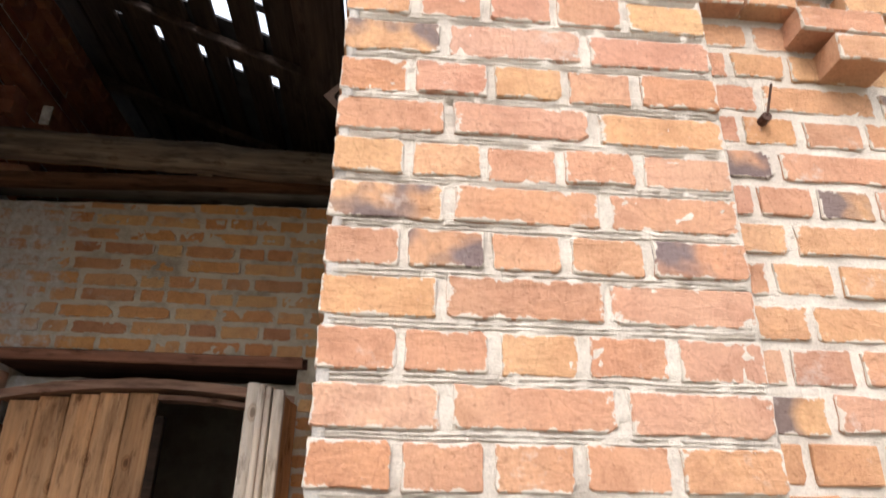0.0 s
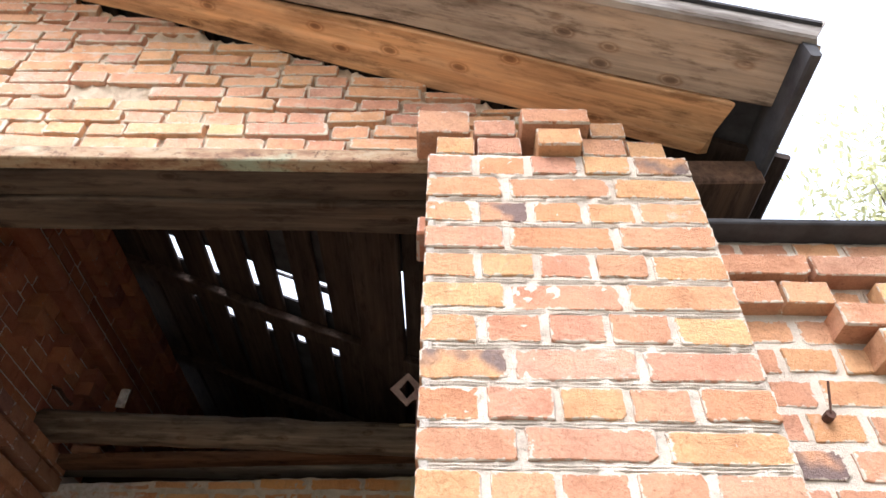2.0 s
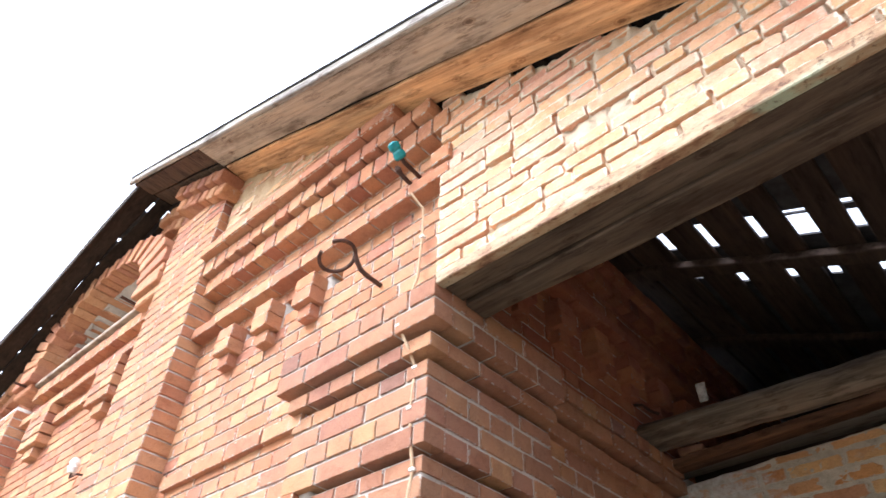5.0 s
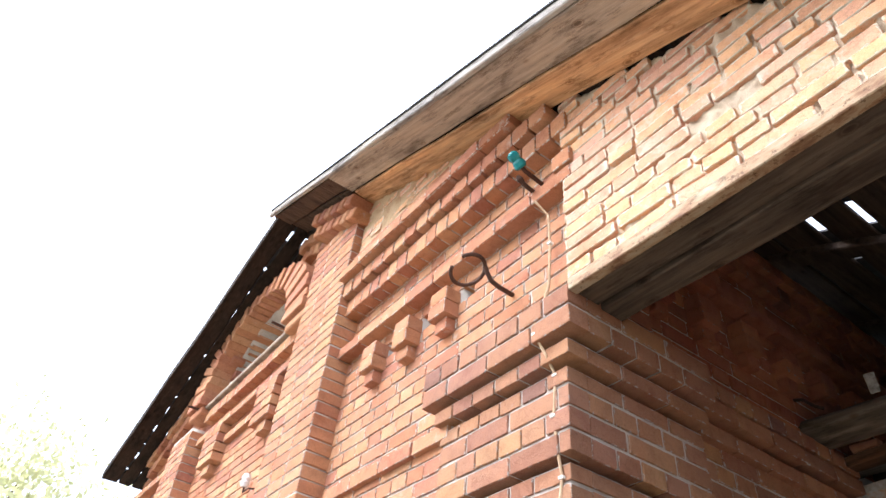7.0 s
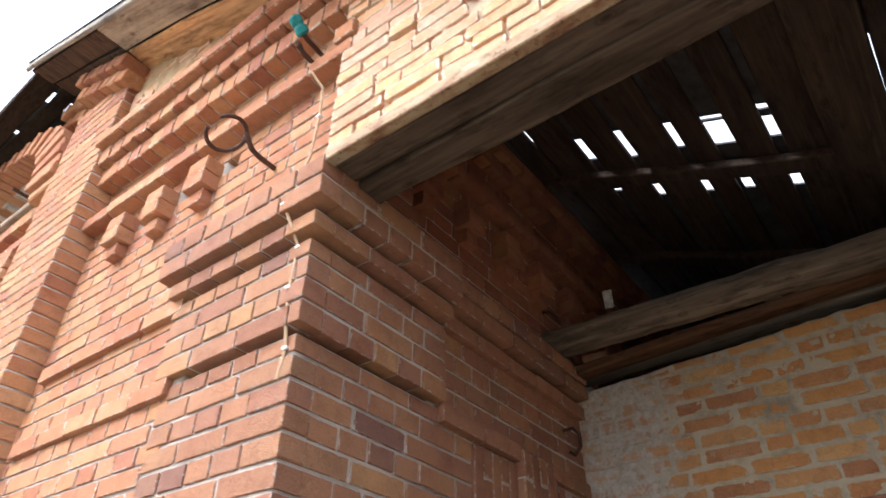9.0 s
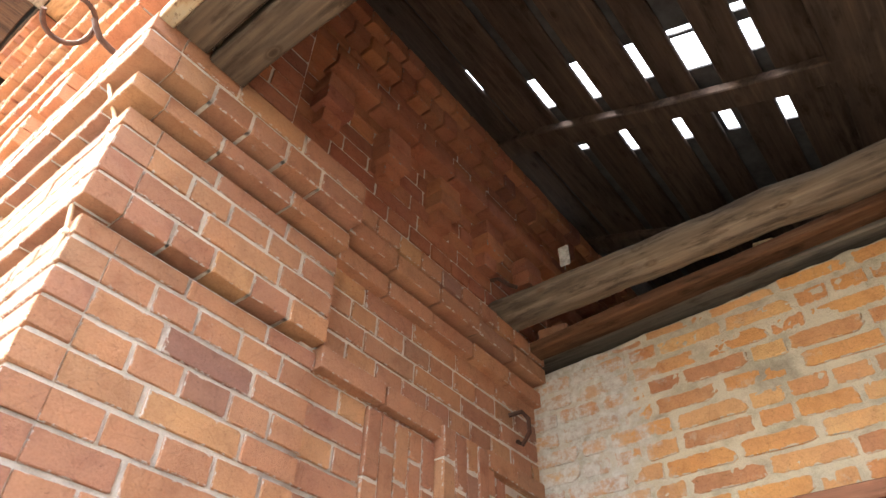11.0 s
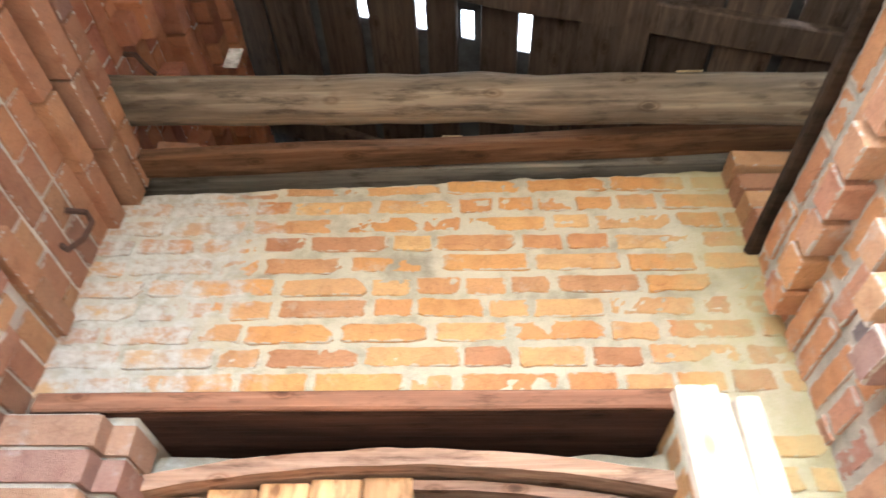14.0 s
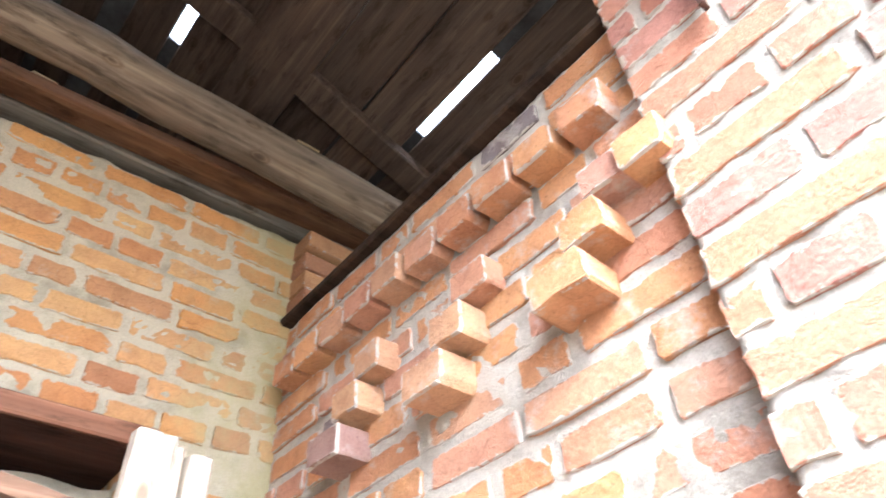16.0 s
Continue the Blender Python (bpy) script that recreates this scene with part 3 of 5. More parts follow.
porch_floor = mesh_ob("floor", bm, plain_mat("dark_unseen_floor", (0.035, 0.028, 0.02), (0.07, 0.056, 0.042), 3, 0.95))
tagged(porch_floor, "unseen porch floor added dark to cut bounced light", "floor", kind="structure")

# ---- right pier beside the porch opening ----
COURSE = 0.0855
PX0, PX1, PD = -0.125, 0.575, 0.86
pier_top = 3.045
pier = slab("wall_pier", FRONT, PX0 + 0.012, PX1, 0.0, pier_top, PD, lime, 0.0030, 0.005, 0.0095, None, None, 38.0)
tagged(pier, "weathered orange brick pier with wide pale lime joints", "brick pier", kind="structure")
lay(FRONT, pier, "outer", PX0 - 0.004, PX1, 1.808 - 6 * 0.0845, 1.808, 0.0845, 0.015, "english", 0.003, 0.003, 0.11, seed=5, phase=0)
lay(FRONT, pier, "outer", PX0 - 0.004, PX1, 1.808, 2.2305, 0.0845, 0.015, "english", 0.003, 0.003, 0.11, seed=7, phase=0)
lay(FRONT, pier, "outer", PX0 - 0.004, PX1, 2.2305, pier_top, 0.0905, 0.016, "english", 0.003, 0.003, 0.11, seed=8, phase=1)
PIER_SIDE = Face((PX0, 0, 0), (0, 1, 0), (-1, 0, 0))
lay(PIER_SIDE, pier, "pale", 0.12, PD + 0.004, pier_top - 18 * COURSE, pier_top, COURSE, 0.016, "english", 0.003, 0.003, 0.1, seed=6)
PIER_SKIN = slab("wall_pier_side", Face((PX0, 0, 0), (0, 1, 0), (-1, 0, 0)), 0.0, PD, 0.0, pier_top, 0.02, lime_right, 0.002, 0.005, 0.0125, None, None, 24.0)
tagged(PIER_SKIN, "rough lime-smeared return of the brick pier", "brick pier", kind="structure")
# struck ridge left by the trowel along each bed joint
bed = [1.808 + 0.0845 * k for k in range(-3, 5)] + [2.2305 + 0.0905 * k for k in range(0, 9)]
for k, z in enumerate(bed):
    for side_k, dz in enumerate((-0.004, 0.003)):
        bm = bmesh.new()
        n_seg = 36
        tube(bm, [(PX0 + 0.01 + (PX1 - PX0 - 0.02) * i / n_seg, 0.0012 + 0.0038 * noise.noise((i * 0.45, k * 3.1 + side_k, 2)),
                   z + dz + 0.004 * noise.noise((i * 0.16, k * 5.3, side_k * 4.0))) for i in range(n_seg + 1)], 0.0017, 5)
        part("joint_ridge", bm, lime, pier)
# stepped head of the pier, with a dentil
rng = random.Random(3)
for (a, b, z0, z1, out, deep) in ((-0.165, -0.01, 3.165, 3.285, -0.02, 0.12), (0.01, 0.13, pier_top, 3.13, 0.0, 0.14), (0.30, 0.42, pier_top, 3.13, 0.0, 0.14),
                                 (0.43, 0.53, pier_top, 3.13, -0.01, 0.14), (0.17, 0.29, 3.035, 3.12, 0.045, 0.18), (0.13, 0.32, 3.125, 3.20, 0.05, 0.2),
                                 (0.0, 0.12, 3.13, 3.21, 0.0, 0.14), (0.33, 0.43, 3.13, 3.20, 0.0, 0.14), (-0.105, 0.0, pier_top, 3.13, 0.0, 0.14)):
    one_brick(FRONT, a, b, z0 + 0.006, z1 - 0.006, out, deep, "outer", pier, rng)
one_brick(PIER_SIDE, 0.10, 0.22, 2.84, 2.915, 0.03, 0.16, "pale", pier, rng)

# ---- lower wall beside the pier: front and porch sides ----
AT = 2.87
annex_front = front(0.15)
annex = slab("wall_annex_front", annex_front, 0.52, 4.2, 0.0, AT, 0.3, lime, 0.0035, 0.004, 0.02, None, None, 24.0)
tagged(annex, "lower orange brick wall with a stepped dentil frieze", "brick wall", kind="structure")
n_rows = 14
lay(annex_front, annex, "outer", 0.58, 2.2, AT - n_rows * COURSE, AT, COURSE, 0.016, "english", 0.003, 0.003, 0.1, seed=9)
for i in range(7):
    u = 0.62 + i * 0.235
    one_brick(annex_front, u, u + 0.225, AT - 2 * COURSE + 0.008, AT - COURSE - 0.008, 0.055, 0.12, "outer", annex, rng)
for i in range(5):
    u = 0.63 + i * 0.36
    one_brick(annex_front, u, u + 0.115, AT - 3 * COURSE + 0.008, AT - 2 * COURSE - 0.008, 0.05, 0.12, "outer", annex, rng)
    one_brick(annex_front, u + 0.125, u + 0.24, AT - 3 * COURSE + 0.008, AT - 2 * COURSE - 0.008, 0.05, 0.12, "outer", annex, rng)
    one_brick(annex_front, u + 0.22, u + 0.42, AT - 4 * COURSE + 0.008, AT - 3 * COURSE - 0.008, 0.075, 0.15, "outer", annex, rng)
    one_brick(annex_front, u + 0.28, u + 0.40, AT - 5 * COURSE + 0.008, AT - 4 * COURSE - 0.008, 0.09, 0.16, "outer", annex, rng)
RX = -0.085
right_face = Face((RX, 0, 0), (0, 1, 0), (-1, 0, 0))
RT = 2.76
right = slab("wall_right", right_face, PD - 0.05, 2.22, 0.0, RT, 0.3, lime_right, 0.003, 0.005, 0.015, None, None, 22.0)
tagged(right, "lime-streaked brick porch wall with a stepped dentil frieze", "brick wall", kind="structure")
RC = 0.087
lay(right_face, right, "right", PD + 0.01, 2.2, RT - 15 * RC, RT, RC, 0.021, "random", 0.004, 0.006, 0.1, seed=12)
for i in range(10):
    u = 0.91 + i * 0.1235
    one_brick(right_face, u, u + 0.106, 2.492, 2.568, 0.07 + rng.uniform(-0.008, 0.006), 0.16, "right", right, rng, 0.025)
one_brick(right_face, PD - 0.03, 0.92, 2.295, 2.372, 0.075, 0.15, "right", right, rng)
for i in range(3):
    u = 1.02 + i * 0.352
    one_brick(right_face, u, u + 0.12, 2.13, 2.205, 0.092, 0.2, "right", right, rng, 0.025)
    one_brick(right_face, u - 0.05, u + 0.045, 2.218, 2.292, 0.08, 0.18, "right", right, rng, 0.025)
    one_brick(right_face, u - 0.11, u - 0.01, 2.306, 2.378, 0.062, 0.16, "right", right, rng, 0.025)

# ---- back wall of the porch ----
BY = 2.2
back_face = front(BY)
BT = 3.10
DOOR = (-1.80, -0.43, 2.14)


def back_hole(u, z):
    return DOOR[0] < u < DOOR[1] and z < 2.30


def back_top(u):
    return BT + 0.010 * noise.noise((u * 3, 0, 5)) + 0.006 * noise.noise((u * 14, 0, 5)) + 0.036 * (u + 1.0)


back = slab("wall_back", back_face, -2.35, 0.7, 0.0, 3.3, 0.3, lime_back, -0.0005, 0.006, 0.014, back_top, back_hole, 17.0)
tagged(back, "old orange brick back wall smeared with grey lime mortar", "brick wall", kind="structure")
lay(back_face, back, "back", -2.12, 0.5, 2.30, 3.24, 0.0815, 0.017, "random", 0.005, 0.004, 0.09, top=back_top, seed=21, tilt=0.02, sag=0.005)
lay(back_face, back, "back", -2.12, -1.80, 0.9, 2.20, 0.0815, 0.02, "random", 0.006, 0.004, 0.09, seed=22)
lay(back_face, back, "back", -0.42, -0.09, 0.9, 2.20, 0.0815, 0.02, "random", 0.006, 0.004, 0.09, seed=23)

# stub of brickwork between the lower wall and the wall plate
lay(front(2.10), back, "corner", -0.10, 0.40, 2.785, 3.12, 0.0835, 0.014, "random", 0.0, 0.012, 0.12, seed=24, tilt=0.03)

lay(Face((DOOR[1], 0, 0), (0, 1, 0), (-1, 0, 0)), back, "back", 2.21, 2.49, 1.81, 2.30, 0.0815, 0.015, "random", 0.003, 0.003, 0.03, seed=25)

# ---- wall over the opening ----
IY = 0.14
infill_face = front(IY)
infill_top = lambda u: roof_under(u) - 0.02 + 0.02 * noise.noise((u * 4, 1, 2))
infill = slab("wall_over_opening", infill_face, -2.0, 0.58, 3.215, 4.5, 0.26, lime_yellow, 0.015, 0.019, 0.0135, infill_top, None, 27.0)
tagged(infill, "rough orange brick gable infill with slumped sandy mortar", "brick wall", kind="structure")
lay(infill_face, infill, "infill", -1.985, 0.57, 3.215, 4.44, 0.0705, 0.012, "random", 0.004, 0.008, 0.1, top=infill_top, seed=31, tilt=0.03, sag=0.008, missing=0.006)

# ---- left building: facade, corner pier, porch side ----
FY = 0.215
LX = -8.85
facade_face = front(FY)
WIN = (-6.71, -4.97, 4.56)
DENTILS = (-3.56, -3.22, -2.88)
facade_top = lambda u: roof_under(u) - 0.02


def win_hole(u, z):
    c, r = (WIN[0] + WIN[1]) / 2, (WIN[1] - WIN[0]) / 2
    return WIN[0] < u < WIN[1] and WIN[2] < z < WIN[2] + 0.66 * math.sqrt(max(0, 1 - ((u - c) / r) ** 2))


def notch(u, z):
    """Small putlog holes left open beside each dentil."""
    return 3.605 < z < 3.70 and any(c + 0.065 < u < c + 0.185 for c in DENTILS)


facade = slab("wall_facade", facade_face, LX, -1.99, 0.0, 5.8, 0.4, lime_thin, 0.005, 0.002, 0.05, facade_top,
              lambda u, z: win_hole(u, z) or notch(u, z) or (u > -2.7 and z < 3.14))
tagged(facade, "tall orange-red brick gable with pilasters and stepped friezes", "brick gable", kind="structure")
FC = 0.079
lay(facade_face, facade, "facade", -4.05, -1.985, 2.27 - 9 * FC, 2.27 + 29 * FC, FC, 0.010, "english", 0.004, 0.0025, 0.09, seed=41, tilt=0.006, sag=0.001,
    top=lambda u: facade_top(u) - 0.01, skip=lambda u, z: 3.613 < z < 3.692 or (u > -2.74 and z < 3.16))
lay(facade_face, facade, "infill", -4.0, -1.985, 2.27 + 29 * FC, 5.3, FC, 0.012, "random", 0.004, 0.006, 0.09, seed=42, top=lambda u: facade_top(u) - 0.01)


def joined_bricks(name, face, kind, u0, u1, z0, z1, course, joint, owner, material, top=None, skip=None, seed=1, out=0.004):
    """Far courses as real bricks in one mesh."""
    rng = random.Random(seed)
    verts, faces = [], []
    base = face.turn().to_4x4()
    for i in range(round((z1 - z0) / course)):
        za = z0 + i * course
        for a, b in spans(u0, u1, i, "english", rng, joint):
            mid = (a + b) / 2
            if (top and za + course > top(mid) + 0.02) or (skip and skip(mid, za + course / 2)):
                continue
            me = rng.choice(BRICKS[kind])
            m = Matrix.Translation(face.at(mid, za + course / 2, out - 0.045 + rng.uniform(-0.002, 0.002))) @ base @ Matrix.Diagonal((b - a, 0.09, course - joint, 1))
            k = len(verts)
            verts += [tuple(m @ v.co) for v in me.vertices]
            faces += [[k + q for q in p.vertices] for p in me.polygons]
    me = bpy.data.meshes.new(name)
    me.from_pydata(verts, [], faces)
    me.materials.append(material)
    ob = new(name, me)
    ob.parent = owner
    return tagged(ob, kind="stuff")


joined_bricks("far_bricks", facade_face, "facade", LX + 0.02, -4.07, 1.8, 5.8, FC, 0.011, facade, brick_facade_joined, lambda u: facade_top(u) - 0.02,
              lambda u, z: win_hole(u, z - 0.02) or win_hole(u, z + 0.03), 44)


def course_row(face, owner, kind, u0, u1, z0, z1, out, deep, length, seed, joint=0.010, tilt=0.004):
    """One projecting row of bricks of a given length."""
    rr = random.Random(seed)
    n = max(1, round((u1 - u0) / length))
    w = (u1 - u0) / n
    for i in range(n):
        one_brick(face, u0 + i * w + joint / 2, u0 + (i + 1) * w - joint / 2, z0 + joint / 2, z1 - joint / 2, out + rr.uniform(-0.003, 0.003), deep, kind, owner, rr, tilt)


# the course broken by the notches
for k, (a, b) in enumerate(zip([-4.05] + [c + 0.185 for c in DENTILS], [c - 0.07 for c in DENTILS] + [-1.985])):
    course_row(facade_face, facade, "facade", a, b, 3.613, 3.692, 0.004, 0.09, 0.2, 400 + k)

# cornice and string over the right-hand panel
CX = -1.93
cornice = slab("trim_cornice", front(FY), -3.98, CX - 0.03, 4.11, 4.23, 0.05, lime_thin, -0.06, 0.002, 0.05)
tagged(cornice, "projecting brick cornice of rounded headers under the verge", "cornice", kind="structure")


def under_verge(z):
    """How far right a course that reaches up to z can run under the sloping soffit."""
    return min(CX + 0.05, -1.857 - (z + 0.02 - 4.30) / 0.41)


course_row(front(FY), cornice, "facade", -3.98, CX, 4.10, 4.228, 0.10, 0.16, 0.105, 51)
course_row(front(FY), cornice, "round", -3.98, under_verge(4.345), 4.228, 4.345, 0.145, 0.20, 0.125, 52)
course_row(front(FY), cornice, "facade", -3.98, under_verge(4.43), 4.345, 4.43, 0.20, 0.26, 0.25, 53)
course_row(front(FY), cornice, "facade", -3.98, under_verge(4.515) - 0.15, 4.43, 4.515, 0.145, 0.2, 0.25, 154)
course_row(front(FY), cornice, "facade", -3.98, under_verge(4.60) - 0.2, 4.515, 4.60, 0.13, 0.2, 0.25, 155)
packing = slab("wall_verge_packing", front(0.115), -3.96, -2.0, 4.35, 5.2, 0.08, lime_packing, 0.0, 0.014, 0.02, lambda u: roof_under(u) - 0.018, None, 16.0)
tagged(packing, "sandy mortar and broken brick packed under the verge", "brick wall", kind="structure")
lay(front(0.115), packing, "infill", -3.95, -2.02, 4.60, 5.15, 0.075, 0.02, "random", 0.004, 0.01, 0.08, top=lambda u: roof_under(u) - 0.04, seed=159, tilt=0.04, missing=0.3)
string = slab("trim_string", front(FY), -3.98, CX - 0.01, 3.785, 3.845, 0.05, lime_thin, -0.06, 0.002, 0.05)
tagged(string, "projecting brick string course", "string course", kind="structure")
course_row(front(FY), string, "facade", -3.98, CX, 3.775, 3.855, 0.09, 0.14, 0.25, 55)
one_brick(front(FY), CX - 0.10, CX + 0.01, 3.86, 3.95, 0.10, 0.14, "facade", string, rng, 0.01)
# dentils with dark notches over them
frieze = slab("trim_frieze", front(FY), -3.60, -3.52, 3.54, 3.66, 0.03, lime_thin, -0.012, 0.002, 0.05)
tagged(frieze, "brick dentil frieze with open notches on the gable", "dentil frieze", kind="structure")
for c in DENTILS:
    one_brick(front(FY), c - 0.068, c + 0.068, 3.605, 3.685, 0.09, 0.14, "facade", frieze, rng, 0.006)
    one_brick(front(FY), c - 0.066, c + 0.068, 3.52, 3.60, 0.095, 0.14, "facade", frieze, rng, 0.006)
    one_brick(front(FY), c - 0.045, c + 0.045, 3.445, 3.515, 0.06, 0.12, "facade", frieze, rng, 0.006)
# lower string on the panel
band = slab("trim_band", front(FY), -3.9, -2.78, 2.868, 2.932, 0.03, lime_thin, -0.01, 0.002, 0.05)
tagged(band, "double brick band on the gable panel", "string course", kind="structure")
course_row(front(FY), band, "facade", -3.9, -2.78, 2.86, 2.94, 0.035, 0.08, 0.25, 57)
course_row(front(FY), band, "facade", -3.9, -2.75, 2.50, 2.58, 0.03, 0.08, 0.25, 58)


def pilaster(name, u0, u1, z0, z1, out, label, seed):
    f = front(FY)
    p = slab(name, front(FY - out), u0, u1, z0, z1, out, lime_thin, 0.005, 0.002, 0.06)
    tagged(p, label, "pilaster", kind="structure")
    r = random.Random(seed)
    n = round((z1 - z0) / FC)
    for i in range(n):
        za = z0 + i * FC
        # the courses at the sides step in and out
        e = 0.012 if (i // 1) % 2 else 0.0
        k = 3
        w = (u1 - u0) / k
        for j in range(k):
            if za + FC > min(roof_under(u0 + j * w), roof_under(u0 + (j + 1) * w)) - 0.2:
                continue
            a, b = u0 + j * w, u0 + (j + 1) * w
            one_brick(f, a + 0.005 - (0.012 if j == 0 else 0), b - 0.005 + (0.012 if j == k - 1 else 0), za + 0.005, za + FC - 0.005, out + 0.004 + r.uniform(-0.002, 0.002), out + 0.02, "facade", p, r, 0.004)
    return p


pilaster("wall_pilaster_1", -4.62, -3.98, 1.73, 5.06, 0.16, "orange brick pilaster rising to the verge", 61)
pilaster("wall_pilaster_2", -7.30, -6.78, 2.46, 4.30, 0.16, "orange brick pilaster rising to the verge", 64)

# attic window with arched hood
win = new("attic_window")
WC = (WIN[0] + WIN[1]) / 2
win.location = (WC, FY, WIN[2])
tagged(win, "arched attic window under a projecting brick hood", "window")
for i in range(31):
    a = math.pi * i / 30
    c, sn = math.cos(a), math.sin(a)
    thick = 0.12 + 0.24 * abs(c) ** 1.5
    bm = bmesh.new()
    q = Matrix.Translation(((0.87 + thick / 2) * c, 0.0, (0.66 + thick / 2) * sn)) @ Matrix.Rotation(-a, 4, "Y")
    block(bm, -thick / 2, thick / 2, -0.195 + 0.012 * (i % 2), 0.34, -0.041, 0.041, 0.007, 0.005, i, q)
    part("hood_brick", bm, brick_facade, win)
for sx in (-1, 1):
    bm = bmesh.new()
    block(bm, sx * 1.05 - 0.16, sx * 1.05 + 0.16, -0.16, 0.04, -0.125, -0.048, 0.012, 0.004, 3)
    part("hood_stop", bm, brick_facade, win)
bm = bmesh.new()
block(bm, -0.95, 0.86, -0.12, 0.1, -0.075, -0.035, 0.008)
part("sill", bm, steel, win, "grey sheet-metal sill")
bm = bmesh.new()
block(bm, -0.86, 0.86, 0.35, 0.38, -0.03, 0.64, 0.003)
part("pane", bm, plaster, win, "grey weathered board in the arch")
bm = bmesh.new()
tube(bm, [(0.80, 0.05, -0.02), (0.79, -0.24, 0.0)], 0.012, 6)
part("peg", bm, iron, win, "rusty iron peg at the sill")
bm = bmesh.new()
tube(bm, [(-0.96, 0.05, -0.06), (-0.98, -0.26, -0.06)], 0.012, 6)
part("peg", bm, iron, win, "rusty iron peg at the sill")
# sloping band of headers under the verge, breaking forward round the pilaster
gable_band = slab("trim_gable_band", front(FY), -8.6, -4.0, 4.2, 5.8, 0.03, lime_thin, 0.003, 0.002, 0.06, lambda u: roof_under(u) - 0.03,
                  lambda u, z: z < roof_under(u) - 0.28 or win_hole(u, z))
tagged(gable_band, "sloping band of brick headers under the verge", "brick band", kind="structure")
for side_sign, lean, count in ((1, SLOPE_R, 10), (-1, -SLOPE_L, 27)):
    for i in range(count):
        x = APEX + side_sign * (0.07 + 0.122 * i)
        ahead = 0.15 if x > -4.66 else 0.0
        if side_sign < 0 and abs(x - WC) < 0.62:
            continue
        for row, (drop, proud) in enumerate(((0.085, 0.13), (0.195, 0.085))):
            bm = bmesh.new()
            q = Matrix.Translation((x, FY, roof_under(x) - drop)) @ Matrix.Rotation(lean, 4, "Y")
            block(bm, -0.056, 0.056, -proud - ahead, 0.05, -0.05, 0.05, 0.009, 0.006, i, q)
            part("header", bm, brick_facade, gable_band)
low = slab("trim_low_frieze", front(FY), -6.76, -4.66, 4.14, 4.19, 0.03, lime_thin, -0.03, 0.002, 0.06)
tagged(low, "brick frieze with hanging dentils under the attic window", "dentil frieze", kind="structure")
course_row(front(FY), low, "facade", -6.76, -4.64, 4.36, 4.48, 0.085, 0.12, 0.105, 66)
course_row(front(FY), low, "facade", -6.76, -4.64, 4.125, 4.20, 0.085, 0.12, 0.25, 65)
for u in (-5.32, -6.42):
    for k in range(4):
        course_row(front(FY), low, "facade", u, u + 0.34, 3.79 + 0.083 * k, 3.873 + 0.083 * k, 0.105, 0.15, 0.17 if k % 2 else 0.34, 67 + k)
    one_brick(front(FY), u + 0.10, u + 0.25, 3.71, 3.785, 0.07, 0.12, "facade", low, rng, 0.004)
course_row(front(FY), low, "facade", -6.06, -5.34, 3.94, 4.02, 0.05, 0.1, 0.24, 72)
course_row(front(FY), low, "facade", -4.96, -4.64, 3.94, 4.02, 0.05, 0.1, 0.24, 73)
far_band = slab("trim_far_band", front(FY), LX, -7.32, 4.10, 4.16, 0.03, lime_thin, -0.03, 0.002, 0.06)
tagged(far_band, "projecting brick bands at the low end of the gable", "string course", kind="structure")
course_row(front(FY), far_band, "facade", LX, -7.32, 4.09, 4.17, 0.09, 0.13, 0.25, 74)
course_row(front(FY), far_band, "facade", LX, -7.32, 3.86, 3.94, 0.06, 0.1, 0.25, 75)
pipe = new("wall_insulator")
pipe.location = (-5.02, FY, 3.28)
tagged(pipe, "white porcelain insulator on a bracket on the gable", "insulator")
bm = bmesh.new()
tube(bm, [(0, -0.10, -0.03), (0, -0.10, 0.0), (0, -0.10, 0.012), (0, -0.10, 0.03), (0, -0.10, 0.06)], lambda t: (0.022, 0.034, 0.026, 0.034, 0.024)[round(t * 4)], 14)
part("bell", bm, porcelain, pipe)
bm = bmesh.new()
tube(bm, [(0.06, 0.02, -0.03), (0.06, -0.09, -0.05), (0.0, -0.10, -0.06), (0, -0.10, -0.02)], 0.007, 6)
part("bracket", bm, iron, pipe)

# corner pier of the left building
CP = {"L0": (-2.095, 0.213, 0.0, 2.565), "L1": (-2.063, 0.188, 2.565, 2.913), "L2": (-2.022, 0.155, 2.913, 3.003), "L3": (-1.974, 0.118, 3.003, 3.19)}
CP_LEFT = {"L0": -2.80, "L1": -2.83, "L2": -2.84, "L3": -2.90}
corner = None
